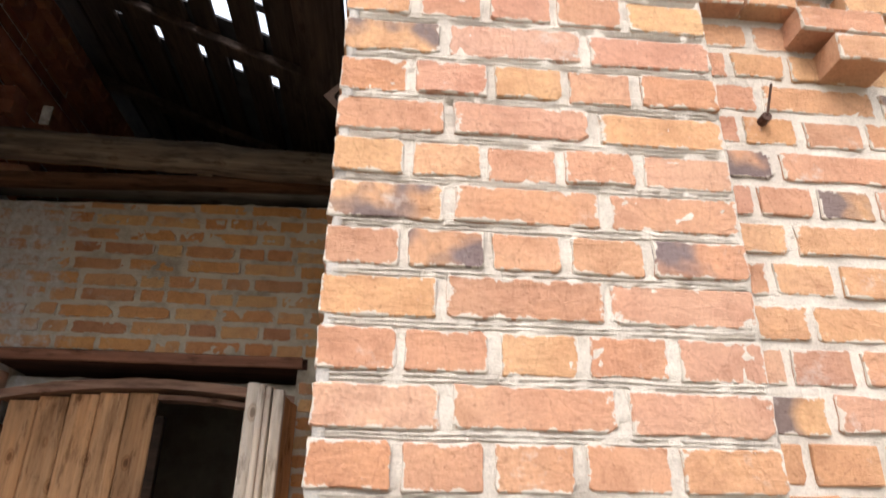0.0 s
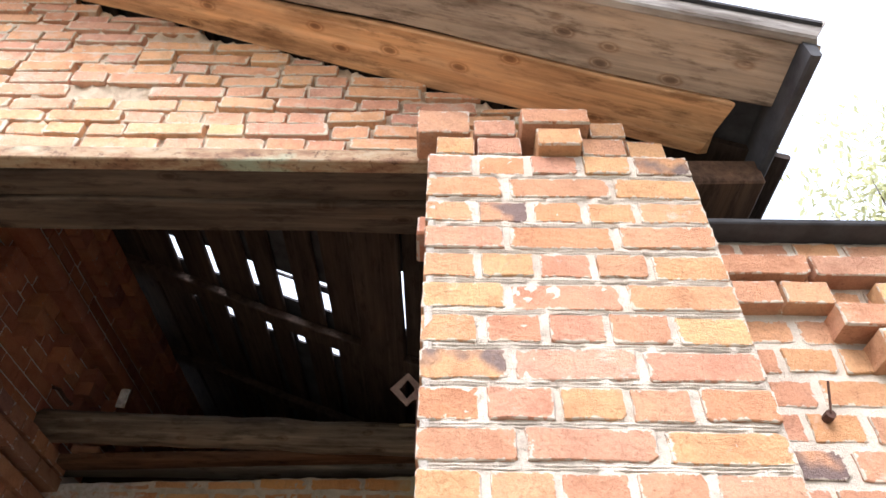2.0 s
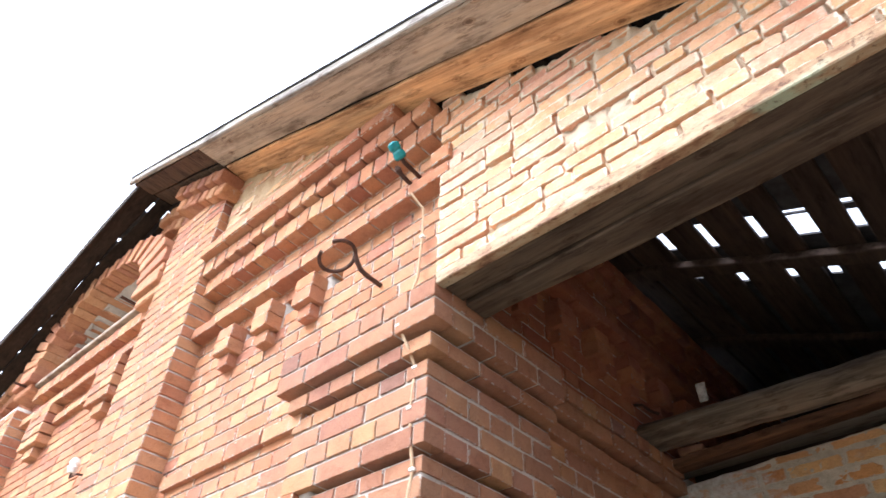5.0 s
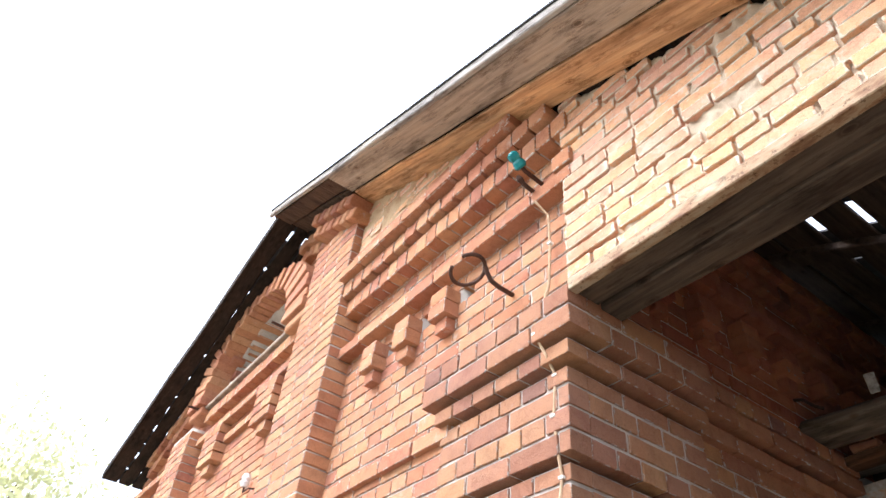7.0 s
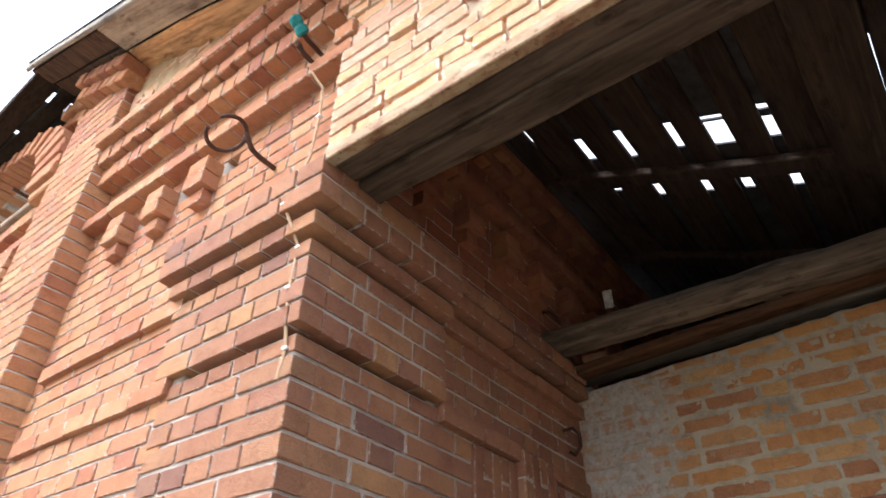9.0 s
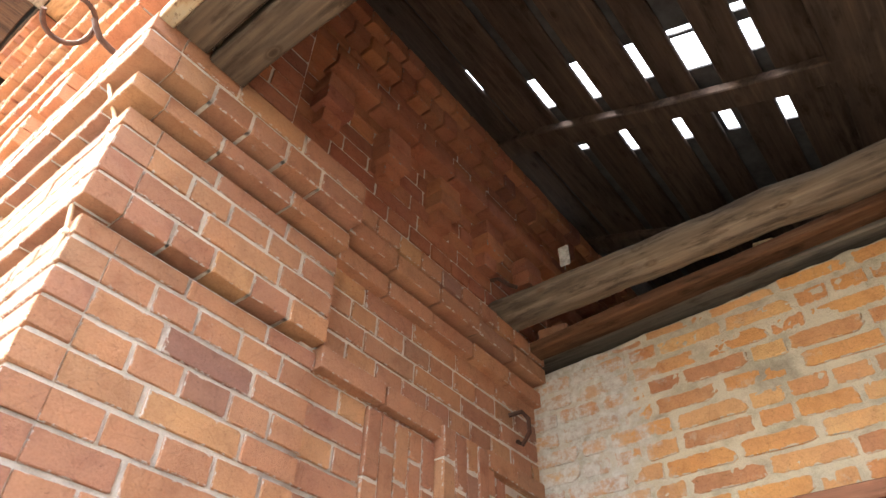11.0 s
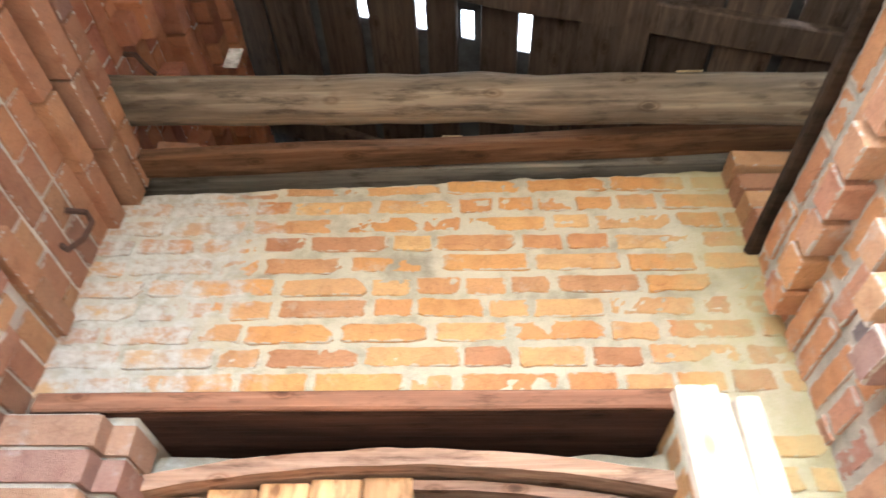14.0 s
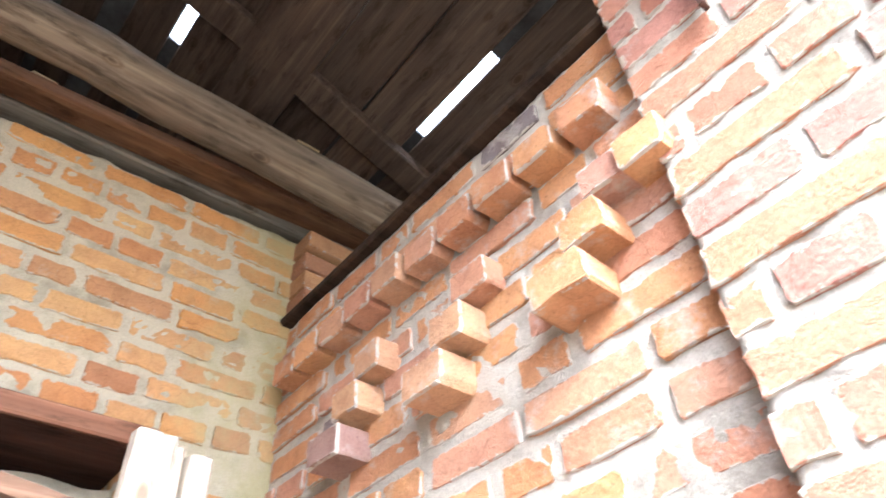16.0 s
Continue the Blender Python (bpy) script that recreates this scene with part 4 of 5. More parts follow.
for key, (cx, cy, z0, z1) in CP.items():
    x0 = CP_LEFT[key]
    zs = z0 + 0.012 if z0 else 0.0
    ze = z1 if key == "L3" else z1 - 0.016
    core = slab("wall_corner_" + key, front(cy), x0 + 0.01, cx - 0.006, zs, ze, 0.945 - cy, lime_thin, 0.006, 0.002, 0.05)
    tagged(core, "dark red brick corner pier with corbelled bands", "brick pier", kind="structure")
    side_face = Face((cx, 0, 0), (0, 1, 0), (1, 0, 0))
    skin = slab("wall_corner_side_" + key, side_face, cy + 0.01, 0.945, zs, ze, 0.02, lime_thin, 0.004, 0.002, 0.05)
    tagged(skin, "dark red brick return of the corner pier", "brick pier", kind="structure")
    zb = max(z0, 1.3)
    n = max(1, round((z1 - zb) / 0.0855))
    lay(front(cy), core, "corner", x0 + 0.0, cx + 0.003, zb, z1, (z1 - zb) / n, 0.011, "english", 0.003, 0.002, 0.1, seed=70 + n, tilt=0.004, sag=0.001, top=lambda u: ze, phase=len(key) + n % 2)
    lay(side_face, skin, "corner", cy + 0.10, 0.95, zb, z1, (z1 - zb) / n, 0.011, "english", 0.003, 0.002, 0.1, seed=90 + n, tilt=0.004, sag=0.001, top=lambda u: ze, phase=1 + n % 2)

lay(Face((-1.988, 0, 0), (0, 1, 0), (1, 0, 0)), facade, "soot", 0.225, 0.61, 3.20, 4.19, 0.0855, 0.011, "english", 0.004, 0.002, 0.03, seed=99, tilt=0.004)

# porch side of the left building, beyond the corner pier
SX = -2.11
side = Face((SX, 0, 0), (0, 1, 0), (1, 0, 0))
SW = (1.24, 1.97)


def arch_foot(u):
    return 2.235 - 0.45 * (u - 1.69) ** 2


def arch_head(u):
    """Soldier bricks are cut off flat under the band, rise at the key and round off beyond it."""
    if u < 1.53:
        return 2.487
    return 2.545 if u < 1.755 else 2.50 - 1.9 * (u - 1.755) ** 2


def side_hole(u, z):
    return SW[0] < u < SW[1] and 0.9 < z < arch_foot(u) + 0.02


left = slab("wall_left", side, 0.42, 5.0, 0.0, 4.35, 0.35, lime_thin, 0.005, 0.002, 0.04, None, lambda u, z: side_hole(u, z) or (u < 0.9 and z < 3.14))
tagged(left, "red-brown brick porch wall with bands and corbels", "brick wall", kind="structure")


def arch_zone(u, z):
    return 1.185 < u < 2.03 and z < arch_head(min(max(u, 1.2), 2.03)) + 0.02


for k, (u0, u1, z0, z1) in enumerate(((0.95, 1.185, 2.1485, 2.4905), (2.035, 2.2, 2.1485, 2.4905), (0.95, 2.2, 2.4905, 3.26),
                                       (0.95, 1.235, 1.55, 2.1485), (1.975, 2.2, 1.55, 2.1485))):
    lay(side, left, "corner", u0, u1, z0, z1, 0.0855, 0.011, "english", 0.003, 0.0025, 0.09, skip=arch_zone if k < 3 else None, seed=101 + k, tilt=0.006, sag=0.0015)
for i in range(13):
    u = 1.19 + i * 0.0648
    mu = u + 0.029
    zb, zt = arch_foot(mu), arch_head(mu)
    key = 5 <= i <= 8
    out = 0.055 if key else (0.016 if i < 5 else 0.034)
    cut = zb + (zt - zb) * (0.64 if i % 2 else 0.36)
    bm = bmesh.new()
    block(bm, SX - 0.25, SX + out - 0.007, u + 0.004, u + (0.0535 if i == 8 else 0.0635), zb + 0.008, zt - 0.008, 0.0, 0.0015, i)
    part("arch_joint", bm, lime_thin, left)
    one_brick(side, u, u + 0.0575, zb - (0.02 if key else 0.0), cut - 0.004, out, 0.30, "corner", left, rng, 0.006, "arch_brick")
    one_brick(side, u, u + 0.0575, cut + 0.004, zt, out, 0.14, "corner", left, rng, 0.006, "arch_brick")

course_row(side, left, "corner", 0.95, 2.2, 2.905, 2.985, 0.042, 0.09, 0.25, 103)
course_row(side, left, "corner", 0.95, 2.2, 3.008, 3.09, 0.078, 0.13, 0.25, 104)
course_row(side, left, "corner", 0.95, 2.2, 3.095, 3.18, 0.08, 0.13, 0.125, 110)
course_row(side, left, "corner", 0.95, 1.53, 2.495, 2.577, 0.036, 0.08, 0.25, 105)
course_row(side, left, "corner", 1.80, 2.2, 2.495, 2.577, 0.03, 0.08, 0.25, 106)
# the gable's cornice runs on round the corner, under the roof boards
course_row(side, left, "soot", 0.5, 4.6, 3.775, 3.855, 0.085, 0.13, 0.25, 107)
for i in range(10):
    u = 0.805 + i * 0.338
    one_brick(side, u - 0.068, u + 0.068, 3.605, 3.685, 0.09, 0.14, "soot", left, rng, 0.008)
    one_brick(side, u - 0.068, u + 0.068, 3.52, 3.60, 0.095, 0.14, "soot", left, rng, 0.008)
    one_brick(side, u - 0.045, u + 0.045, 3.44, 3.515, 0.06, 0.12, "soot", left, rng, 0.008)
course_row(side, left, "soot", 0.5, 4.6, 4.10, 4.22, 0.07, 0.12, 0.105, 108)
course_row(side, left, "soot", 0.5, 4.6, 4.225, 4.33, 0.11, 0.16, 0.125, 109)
joined_bricks("upper_bricks", side, "soot", 0.40, 4.6, 3.20, 4.33, 0.0855, 0.011, left, brick_mat("darker_red_brick_joined", CORNER_DARK, 0.12, pieces=True))

# ---- roof ----
roof = new("roof")
tagged(roof, "low gabled board roof with gaps and felt covering", "roof", kind="structure")
SLOPE = math.atan(0.41)


def on_roof(x, y, lift):
    """Pose on the right slope: x down the slope, z off the boards."""
    return Matrix.Translation((x, y, roof_under(x) + lift)) @ Matrix.Rotation(SLOPE, 4, "Y")


CUTS = [-1.86, -1.61, -1.38, -1.125, -0.925, -0.705, -0.50, -0.28, -0.06, 0.14, 0.36, 0.6, 0.95]
GAPS = {-1.61: 0.05, -1.38: 0.045, -1.125: 0.045, -0.925: 0.095, -0.705: 0.05, -0.28: 0.03, 0.14: 0.035, -1.86: 0.02}
more = [-2.1 - 0.22 * i for i in range(16)][::-1]
edges = more + CUTS
for i, (a, b) in enumerate(zip(edges, edges[1:])):
    ga, gb = GAPS.get(a, 0.006) / 2, GAPS.get(b, 0.006) / 2
    w = (b - gb) - (a + ga)
    x = (a + ga + b - gb) / 2
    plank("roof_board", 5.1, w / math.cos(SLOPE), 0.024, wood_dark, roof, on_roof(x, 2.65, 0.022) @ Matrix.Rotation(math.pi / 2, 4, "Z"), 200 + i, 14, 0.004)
SLOTS = [(-1.66, -1.56, 1.58, 1.78), (-1.43, -1.33, 1.56, 1.80), (-1.18, -1.08, 1.56, 1.77), (-0.99, -0.86, 1.60, 1.79), (-0.76, -0.66, 1.62, 1.78), (-0.76, -0.66, 1.53, 1.57),
         (-0.99, -0.86, 1.555, 1.585), (-1.66, -1.56, 2.08, 2.12), (-1.43, -1.33, 2.03, 2.20), (-1.18, -1.08, 2.05, 2.20), (-0.955, -0.905, 2.07, 2.20), (-0.76, -0.66, 2.03, 2.21),
         (-0.33, -0.23, 1.23, 1.70), (0.09, 0.19, 1.36, 1.78), (-1.91, -1.81, 1.40, 1.55)]


def felt_skip(x, y):
    return any(a < x < b and c < y < d for a, b, c, d in SLOTS)


bm = bmesh.new()
xs = sorted(set([APEX, 0.89] + [-5 + 0.35 * i for i in range(10)] + [v for s in SLOTS for v in s[:2]]))
ys = sorted(set([-0.305, 0.5, 1.0, 3, 4, 5.2] + [v for s in SLOTS for v in s[2:]]))
vv = {}


def fv(x, y, k):
    if (x, y, k) not in vv:
        vv[x, y, k] = bm.verts.new((x, y, roof_under(x) + 0.045 + k))
    return vv[x, y, k]


solid = {(i, j) for i in range(len(xs) - 1) for j in range(len(ys) - 1) if not felt_skip((xs[i] + xs[i + 1]) / 2, (ys[j] + ys[j + 1]) / 2)}
for i, j in solid:
    q = [(xs[i], ys[j]), (xs[i + 1], ys[j]), (xs[i + 1], ys[j + 1]), (xs[i], ys[j + 1])]
    bm.faces.new([fv(*p, 0.012) for p in q])
    bm.faces.new([fv(*p, 0.0) for p in reversed(q)])
    for (di, dj), (a, b) in zip(((0, -1), (1, 0), (0, 1), (-1, 0)), ((0, 1), (1, 2), (2, 3), (3, 0))):
        if (i + di, j + dj) not in solid:
            bm.faces.new((fv(*q[b], 0.012), fv(*q[a], 0.012), fv(*q[a], 0.0), fv(*q[b], 0.0)))
part("felt", bm, felt, roof, "dark felt with torn holes")
# rafters along the slope
for i, y in enumerate((1.92, 2.9, 3.9)):
    x0, x1 = -3.6, 0.55
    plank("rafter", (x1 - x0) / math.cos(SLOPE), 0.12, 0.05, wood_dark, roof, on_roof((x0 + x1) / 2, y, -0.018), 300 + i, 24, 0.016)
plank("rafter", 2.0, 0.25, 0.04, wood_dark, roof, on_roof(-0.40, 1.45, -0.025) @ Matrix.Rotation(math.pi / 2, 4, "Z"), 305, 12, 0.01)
# verge: two soffit boards and a fascia, sawn off past the eave
VX = -3.93


def verge_plank(name, xa, xb, y, width, lift, material, seed, label=""):
    m = on_roof((xa + xb) / 2, y, lift)
    return plank(name, (xb - xa) / math.cos(SLOPE), width, 0.028, material, roof, m, seed, 30, 0.01, 0.03, label)


verge_plank("soffit_board", VX + 0.03, 0.72, 0.04, 0.19, -0.008, wood_rake_tan, 311, "tan knotty soffit board")
verge_plank("soffit_board", VX, 0.86, -0.165, 0.205, 0.0, wood_rake, 312, "grey weathered soffit board")
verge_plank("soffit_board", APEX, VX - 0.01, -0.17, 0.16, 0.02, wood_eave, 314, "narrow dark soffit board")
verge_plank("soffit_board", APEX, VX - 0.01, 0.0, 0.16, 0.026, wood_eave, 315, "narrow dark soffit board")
m = on_roof((APEX + 0.86) / 2, -0.28, 0.035) @ Matrix.Rotation(math.pi / 2, 4, "X")
plank("verge_board", (0.86 - APEX) / math.cos(SLOPE) + 0.1, 0.09, 0.03, wood_verge, roof, m, 313, 30, 0.008, 0.03)
# left slope with gappy dark boards
ls = SLOPE_L
lx0, lx1 = -9.0, APEX
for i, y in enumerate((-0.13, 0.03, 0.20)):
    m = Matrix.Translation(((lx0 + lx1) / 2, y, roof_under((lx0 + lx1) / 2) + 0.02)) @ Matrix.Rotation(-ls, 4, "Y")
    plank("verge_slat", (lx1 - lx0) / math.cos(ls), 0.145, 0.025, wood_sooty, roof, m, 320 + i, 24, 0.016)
bm = bmesh.new()
strips, fx, rr = [(lx0, lx1, 0.28, 5.2)], lx0, random.Random(8)
while fx < lx1:
    fe = min(lx1, fx + rr.uniform(0.12, 0.42))
    strips.append((fx, fe, -0.2, 0.275))
    fx = fe + rr.choice((0.03, 0.05, 0.12))
for x0, x1, y0, y1 in strips:
    vs = [bm.verts.new((x, y, roof_under(x) + dz)) for dz in (0.04, 0.055) for x, y in ((x0, y0), (x1, y0), (x1, y1), (x0, y1))]
    for f in ((0, 1, 2, 3), (7, 6, 5, 4), (0, 4, 5, 1), (1, 5, 6, 2), (2, 6, 7, 3), (3, 7, 4, 0)):
        bm.faces.new([vs[k] for k in f])
part("felt", bm, felt, roof)
m = Matrix.Translation(((lx0 + lx1) / 2, -0.21, roof_under((lx0 + lx1) / 2) + 0.04)) @ Matrix.Rotation(-ls, 4, "Y") @ Matrix.Rotation(math.pi / 2, 4, "X")
plank("verge_board", (lx1 - lx0) / math.cos(ls), 0.10, 0.03, wood_sooty, roof, m, 330, 24, 0.01)
# eave end over the pier
bm = bmesh.new()
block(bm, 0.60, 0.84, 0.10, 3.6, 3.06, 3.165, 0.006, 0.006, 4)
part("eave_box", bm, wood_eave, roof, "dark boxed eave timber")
plank("eave_board", 5.25, 0.13, 0.03, felt, roof, Matrix.Translation((0.848, 2.35, roof_under(0.86) - 0.01)) @ Matrix.Rotation(math.pi / 2, 4, "Z") @ Matrix.Rotation(math.pi / 2, 4, "X"), 332, 12)

# ---- lintels ----
lintel = new("steel_lintel")
lintel.location = (-1.0, IY, 3.155)
tagged(lintel, "rusty flaking painted steel beam carrying the brick gable", "lintel")
bm = bmesh.new()
block(bm, -0.978, 0.90, -0.02, 0.028, 0.0, 0.056, 0.004)
part("flange", bm, steel_flaking, lintel)
plank("timber_lintel", 1.92, 0.11, 0.10, wood_lintel, None, Matrix.Translation((-1.005, 0.228, 3.208)), 341, 20, 0.008)
plank("timber_lintel", 1.92, 0.125, 0.11, wood_lintel, None, Matrix.Translation((-1.005, 0.35, 3.197)), 342, 20, 0.014)
for o in [o for o in scene.objects if o.name.startswith("timber_lintel")]:
    tagged(o, "dark sooty timber beam behind the steel lintel", "lintel", "lintel timbers")

# ---- log and planks over the back wall ----
bm = bmesh.new()
tube(bm, [(-2.3 + 0.1 * i, 1.95 + 0.012 * noise.noise((i * 0.4, 2, 1)), 3.264 - 0.0030 * i + 0.012 * noise.noise((i * 0.4, 0, 1))) for i in range(32)], lambda t: 0.08 + 0.008 * noise.noise((t * 9, 4, 4)), 14)
for f in bm.faces:
    f.smooth = True
log = mesh_ob("roof_log", bm, wood_beam)
tagged(log, "rounded grey-brown log beam resting over the back wall", "beam")
plate = plank("wall_plate", 3.2, 0.16, 0.06, wood_grey_plate, None, Matrix.Translation((-0.75, 2.26, 3.19)), 351, 16, 0.01)
tagged(plate, "dark squared timber wall plate on the back wall", "beam")
ledge = plank("wall_plate", 3.0, 0.1, 0.05, wood_ledge, None, Matrix.Translation((-0.75, 2.13, 3.196)) @ Matrix.Rotation(-0.036, 4, "Y"), 352, 16, 0.008)
tagged(ledge, "brown plank under the roof log", "beam")
# side wall and ceiling added to block roof light, so the doorway stays dark
room_side = slab("wall_room", Face((0.62, 0, 0), (0, 1, 0), (-1, 0, 0)), 2.5, 4.9, 0.0, 3.3, 0.2, plaster, 0, 0.004, 0.2)
tagged(room_side, "added plastered wall that keeps light out behind the door", "wall", kind="structure")
bm = bmesh.new()
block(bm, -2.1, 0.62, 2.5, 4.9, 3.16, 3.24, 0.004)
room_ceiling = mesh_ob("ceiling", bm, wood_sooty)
tagged(room_ceiling, "added dark board ceiling that keeps roof light off the doorway", "ceiling", kind="structure")
loft = slab("wall_loft", front(4.9), -2.6, 1.2, 0.0, 4.5, 0.2, plaster, 0, 0.004, 0.2, lambda u: roof_under(u) - 0.02)
tagged(loft, "dim far wall behind the roof space", "wall", kind="structure")

# ---- rail and door ----
rail = new("door_rail")
rail.location = (-1.24, 2.285, 2.278)
tagged(rail, "red-brown painted rail over the arched doorway", "rail")
plank("rail_face", 1.66, 0.052, 0.022, wood_red, rail, Matrix.Translation((0, -0.118, 0)) @ Matrix.Rotation(math.pi / 2, 4, "X"), 361, 14, 0.003)
# beam behind the face is coloured dark to stand for shade under the rail
plank("rail_beam", 1.70, 0.36, 0.05, wood_red_shaded, rail, Matrix.Translation((0, 0.08, 0.0)), 362, 14, 0.003, 0.0, "red-brown beam coloured dark for its shaded underside")
door = new("double_door")
door.location = (-1.1, 2.36, 0)
tagged(door, "bare pine plank double door in an arched frame, one leaf open", "door")


def upright(x, y, z, yaw=0.0):
    """A board's length stands up; its width runs along x, turned by yaw."""
    m = Matrix(((0, 1, 0, 0), (0, 0, 1, 0), (1, 0, 0, 0), (0, 0, 0, 1)))
    return Matrix.Translation((x, y, z)) @ Matrix.Rotation(yaw, 4, "Z") @ m


def arch_z(x):
    return 2.18 - 0.07 * ((x + 1.115) / 0.69) ** 2


bm = bmesh.new()
prev = None
for i in range(25):
    x = -1.80 + 1.37 * i / 24
    ring = [bm.verts.new((x + 1.1, yy, arch_z(x) + dz)) for yy, dz in ((-0.06, -0.014 + 0.006 * noise.noise((x * 8, 1, 1))), (-0.06, 0.03 + 0.01 * noise.noise((x * 8, 5, 1))), (0.10, 0.03), (0.10, -0.014))]
    if prev:
        for k in range(4):
            bm.faces.new((prev[k], prev[(k + 1) % 4], ring[(k + 1) % 4], ring[k]))
    prev = ring
bmesh.ops.recalc_face_normals(bm, faces=bm.faces)
part("arched_frame", bm, frame_wood, door, "peeling beige and red arched timber frame head")
bm = bmesh.new()
prev = None
for i in range(15):
    x = -1.10 + 0.67 * i / 14
    w = 0.006 * noise.noise((x * 9, 2, 7))
    ring = [bm.verts.new((x + 1.1, yy, arch_z(x) + dz + w)) for yy, dz in ((0.0, -0.056), (0.0, -0.030), (0.09, -0.026), (0.09, -0.056))]
    if prev:
        for k in range(4):
            bm.faces.new((prev[k], prev[(k + 1) % 4], ring[(k + 1) % 4], ring[k]))
    prev = ring
bmesh.ops.recalc_face_normals(bm, faces=bm.faces)
part("stop_bead", bm, frame_wood, door, "pale worn stop bead under the arch")
for sx in (-0.70, 0.66):
    bm = bmesh.new()
    block(bm, sx - 0.03, sx + 0.03, -0.05, 0.1, 0, 1.99, 0.006)
    part("jamb", bm, wood_red, door)
for i in range(5):
    x = -1.71 + i * 0.136
    plank("plank", arch_z(x) - 0.05, 0.132, 0.025, wood_door, door, upright(x + 1.1, 0.01, arch_z(x) / 2), 370 + i, 6, 0.002)
bm = bmesh.new()
block(bm, 0.0, 0.045, 0.0, 0.05, 0.05, 2.05, 0.004)
part("meeting_stile", bm, wood_sooty, door)
leaf = new("open_leaf")
leaf.parent = door
for i in range(4):
    plank("leaf_plank", 2.07 + 0.012 * (i % 3), 0.115, 0.028, wood_grey if i == 3 else wood_door, leaf,
          upright(0.66 - 0.02 * i, -0.23 - 0.112 * i, 1.045, radians(-100)), 380 + i, 6, 0.003)
for i, (dx, w) in enumerate(((0.0, 0.05), (0.055, 0.04), (0.10, 0.05))):
    bm = bmesh.new()
    block(bm, 0.535 + dx, 0.535 + dx + w, -0.61, -0.57, 0.02, 2.09 - 0.012 * i, 0.005, 0.004, i)
    part("leaf_stile", bm, wood_grey, leaf)

# rubble packed over the frame, and a rounded brick jamb
bm = bmesh.new()
prev = None
for i in range(40):
    x = -1.80 + 1.37 * i / 39
    zt = arch_z(x) + 0.034 + 0.075 * ((x + 1.115) / 0.69) ** 2 + 0.016 * noise.noise((x * 9, 3, 1))
    zb = arch_z(x) + 0.02
    ring = [bm.verts.new((x, yy + 0.012 * noise.noise((x * 9, zz * 9, 2)), zz)) for yy, zz in ((2.345, zb), (2.35, (zb + zt) / 2), (2.37, zt), (2.44, zt), (2.44, zb))]
    if prev:
        for k in range(5):
            bm.faces.new((prev[k], prev[(k + 1) % 5], ring[(k + 1) % 5], ring[k]))
    prev = ring
bmesh.ops.recalc_face_normals(bm, faces=bm.faces)
rubble = mesh_ob("trim_rubble", bm, lime_back)
tagged(rubble, "crumbling mortar packed over the arched door frame", "mortar", kind="structure")
brick_jamb = brick_mat("lime_washed_brick", tint(CORNER, 1.2, 1.5), 0.55, (0.46, 0.42, 0.40), creep=-0.01)
jamb_core = slab("wall_jamb", front(2.128), -2.10, -1.87, 0.0, 2.23, 0.11, lime_thin, 0.003, 0.003, 0.04)
tagged(jamb_core, "lime-washed brick jamb with a rounded edge", "brick jamb", kind="structure")
for i in range(12):
    z = 2.23 - 0.092 * (i + 1)
    bm = bmesh.new()
    vs = block(bm, -2.10, -1.792, 2.122, 2.33, z + 0.007, z + 0.085, 0.0, 0.002, i)
    ed = [e for e in bm.edges if abs(e.verts[0].co.x + 1.792) < 0.01 and abs(e.verts[1].co.x + 1.792) < 0.01 and e.verts[0].co.y < 2.15 and e.verts[1].co.y < 2.15]
    bmesh.ops.bevel(bm, geom=ed, offset=0.06, segments=4, affect="EDGES")
    part("jamb_brick", bm, brick_jamb, jamb_core)

# ---- porch window ----
pw = new("porch_window")
pw.location = (SX - 0.15, 1.60, 0.9)
tagged(pw, "dusty segment-headed window with a cream-yellow frame", "window")


def pw_top(v):
    return 1.247 - 0.22 * (v - 0.08) ** 2


bm = bmesh.new()
prev = None
pts = [(-0.36, 0.0)] + [(-0.36 + 0.72 * i / 16, pw_top(-0.36 + 0.72 * i / 16)) for i in range(17)] + [(0.36, 0.0)]
for k, (v, z) in enumerate(pts):
    inner = (v * 0.83, max(0.03, z - 0.066) if 0 < k < len(pts) - 1 else 0.0)
    ring = [bm.verts.new(p) for p in ((0.02, v, z), (0.06, v, z), (0.06, *inner), (0.02, *inner))]
    if prev:
        for q in range(4):
            bm.faces.new((prev[q], prev[(q + 1) % 4], ring[(q + 1) % 4], ring[q]))
    prev = ring
bmesh.ops.recalc_face_normals(bm, faces=bm.faces)
part("window_frame", bm, paint_yellow, pw, "cream-yellow painted frame")
bm = bmesh.new()
fan = [bm.verts.new((0.035, v * 0.9, max(0.0, z - 0.03))) for v, z in pts]
bm.faces.new(fan)
part("pane", bm, dusty_glass, pw)

# ---- fixtures on the facade ----
hook = new("pipe_hook")
hook.location = (-2.395, 0.18, 3.425)
tagged(hook, "rusted iron fork-shaped pipe hook set in the brickwork", "hook")
bm = bmesh.new()
tube(bm, [(0, 0.03, -0.005), (-0.002, -0.05, 0.0), (-0.004, -0.09, 0.012), (0.0, -0.12, 0.04), (0.002, -0.137, 0.068)], 0.011, 8)
part("shank", bm, iron, hook)
bm = bmesh.new()
tube(bm, [(-0.05 + 0.078 * math.sin(a), -0.19 - 0.075 * math.cos(a), 0.05 + 0.03 * math.sin(a)) for a in [radians(d) for d in range(30, 346, 15)]], 0.009, 8)
part("ring", bm, iron, hook)


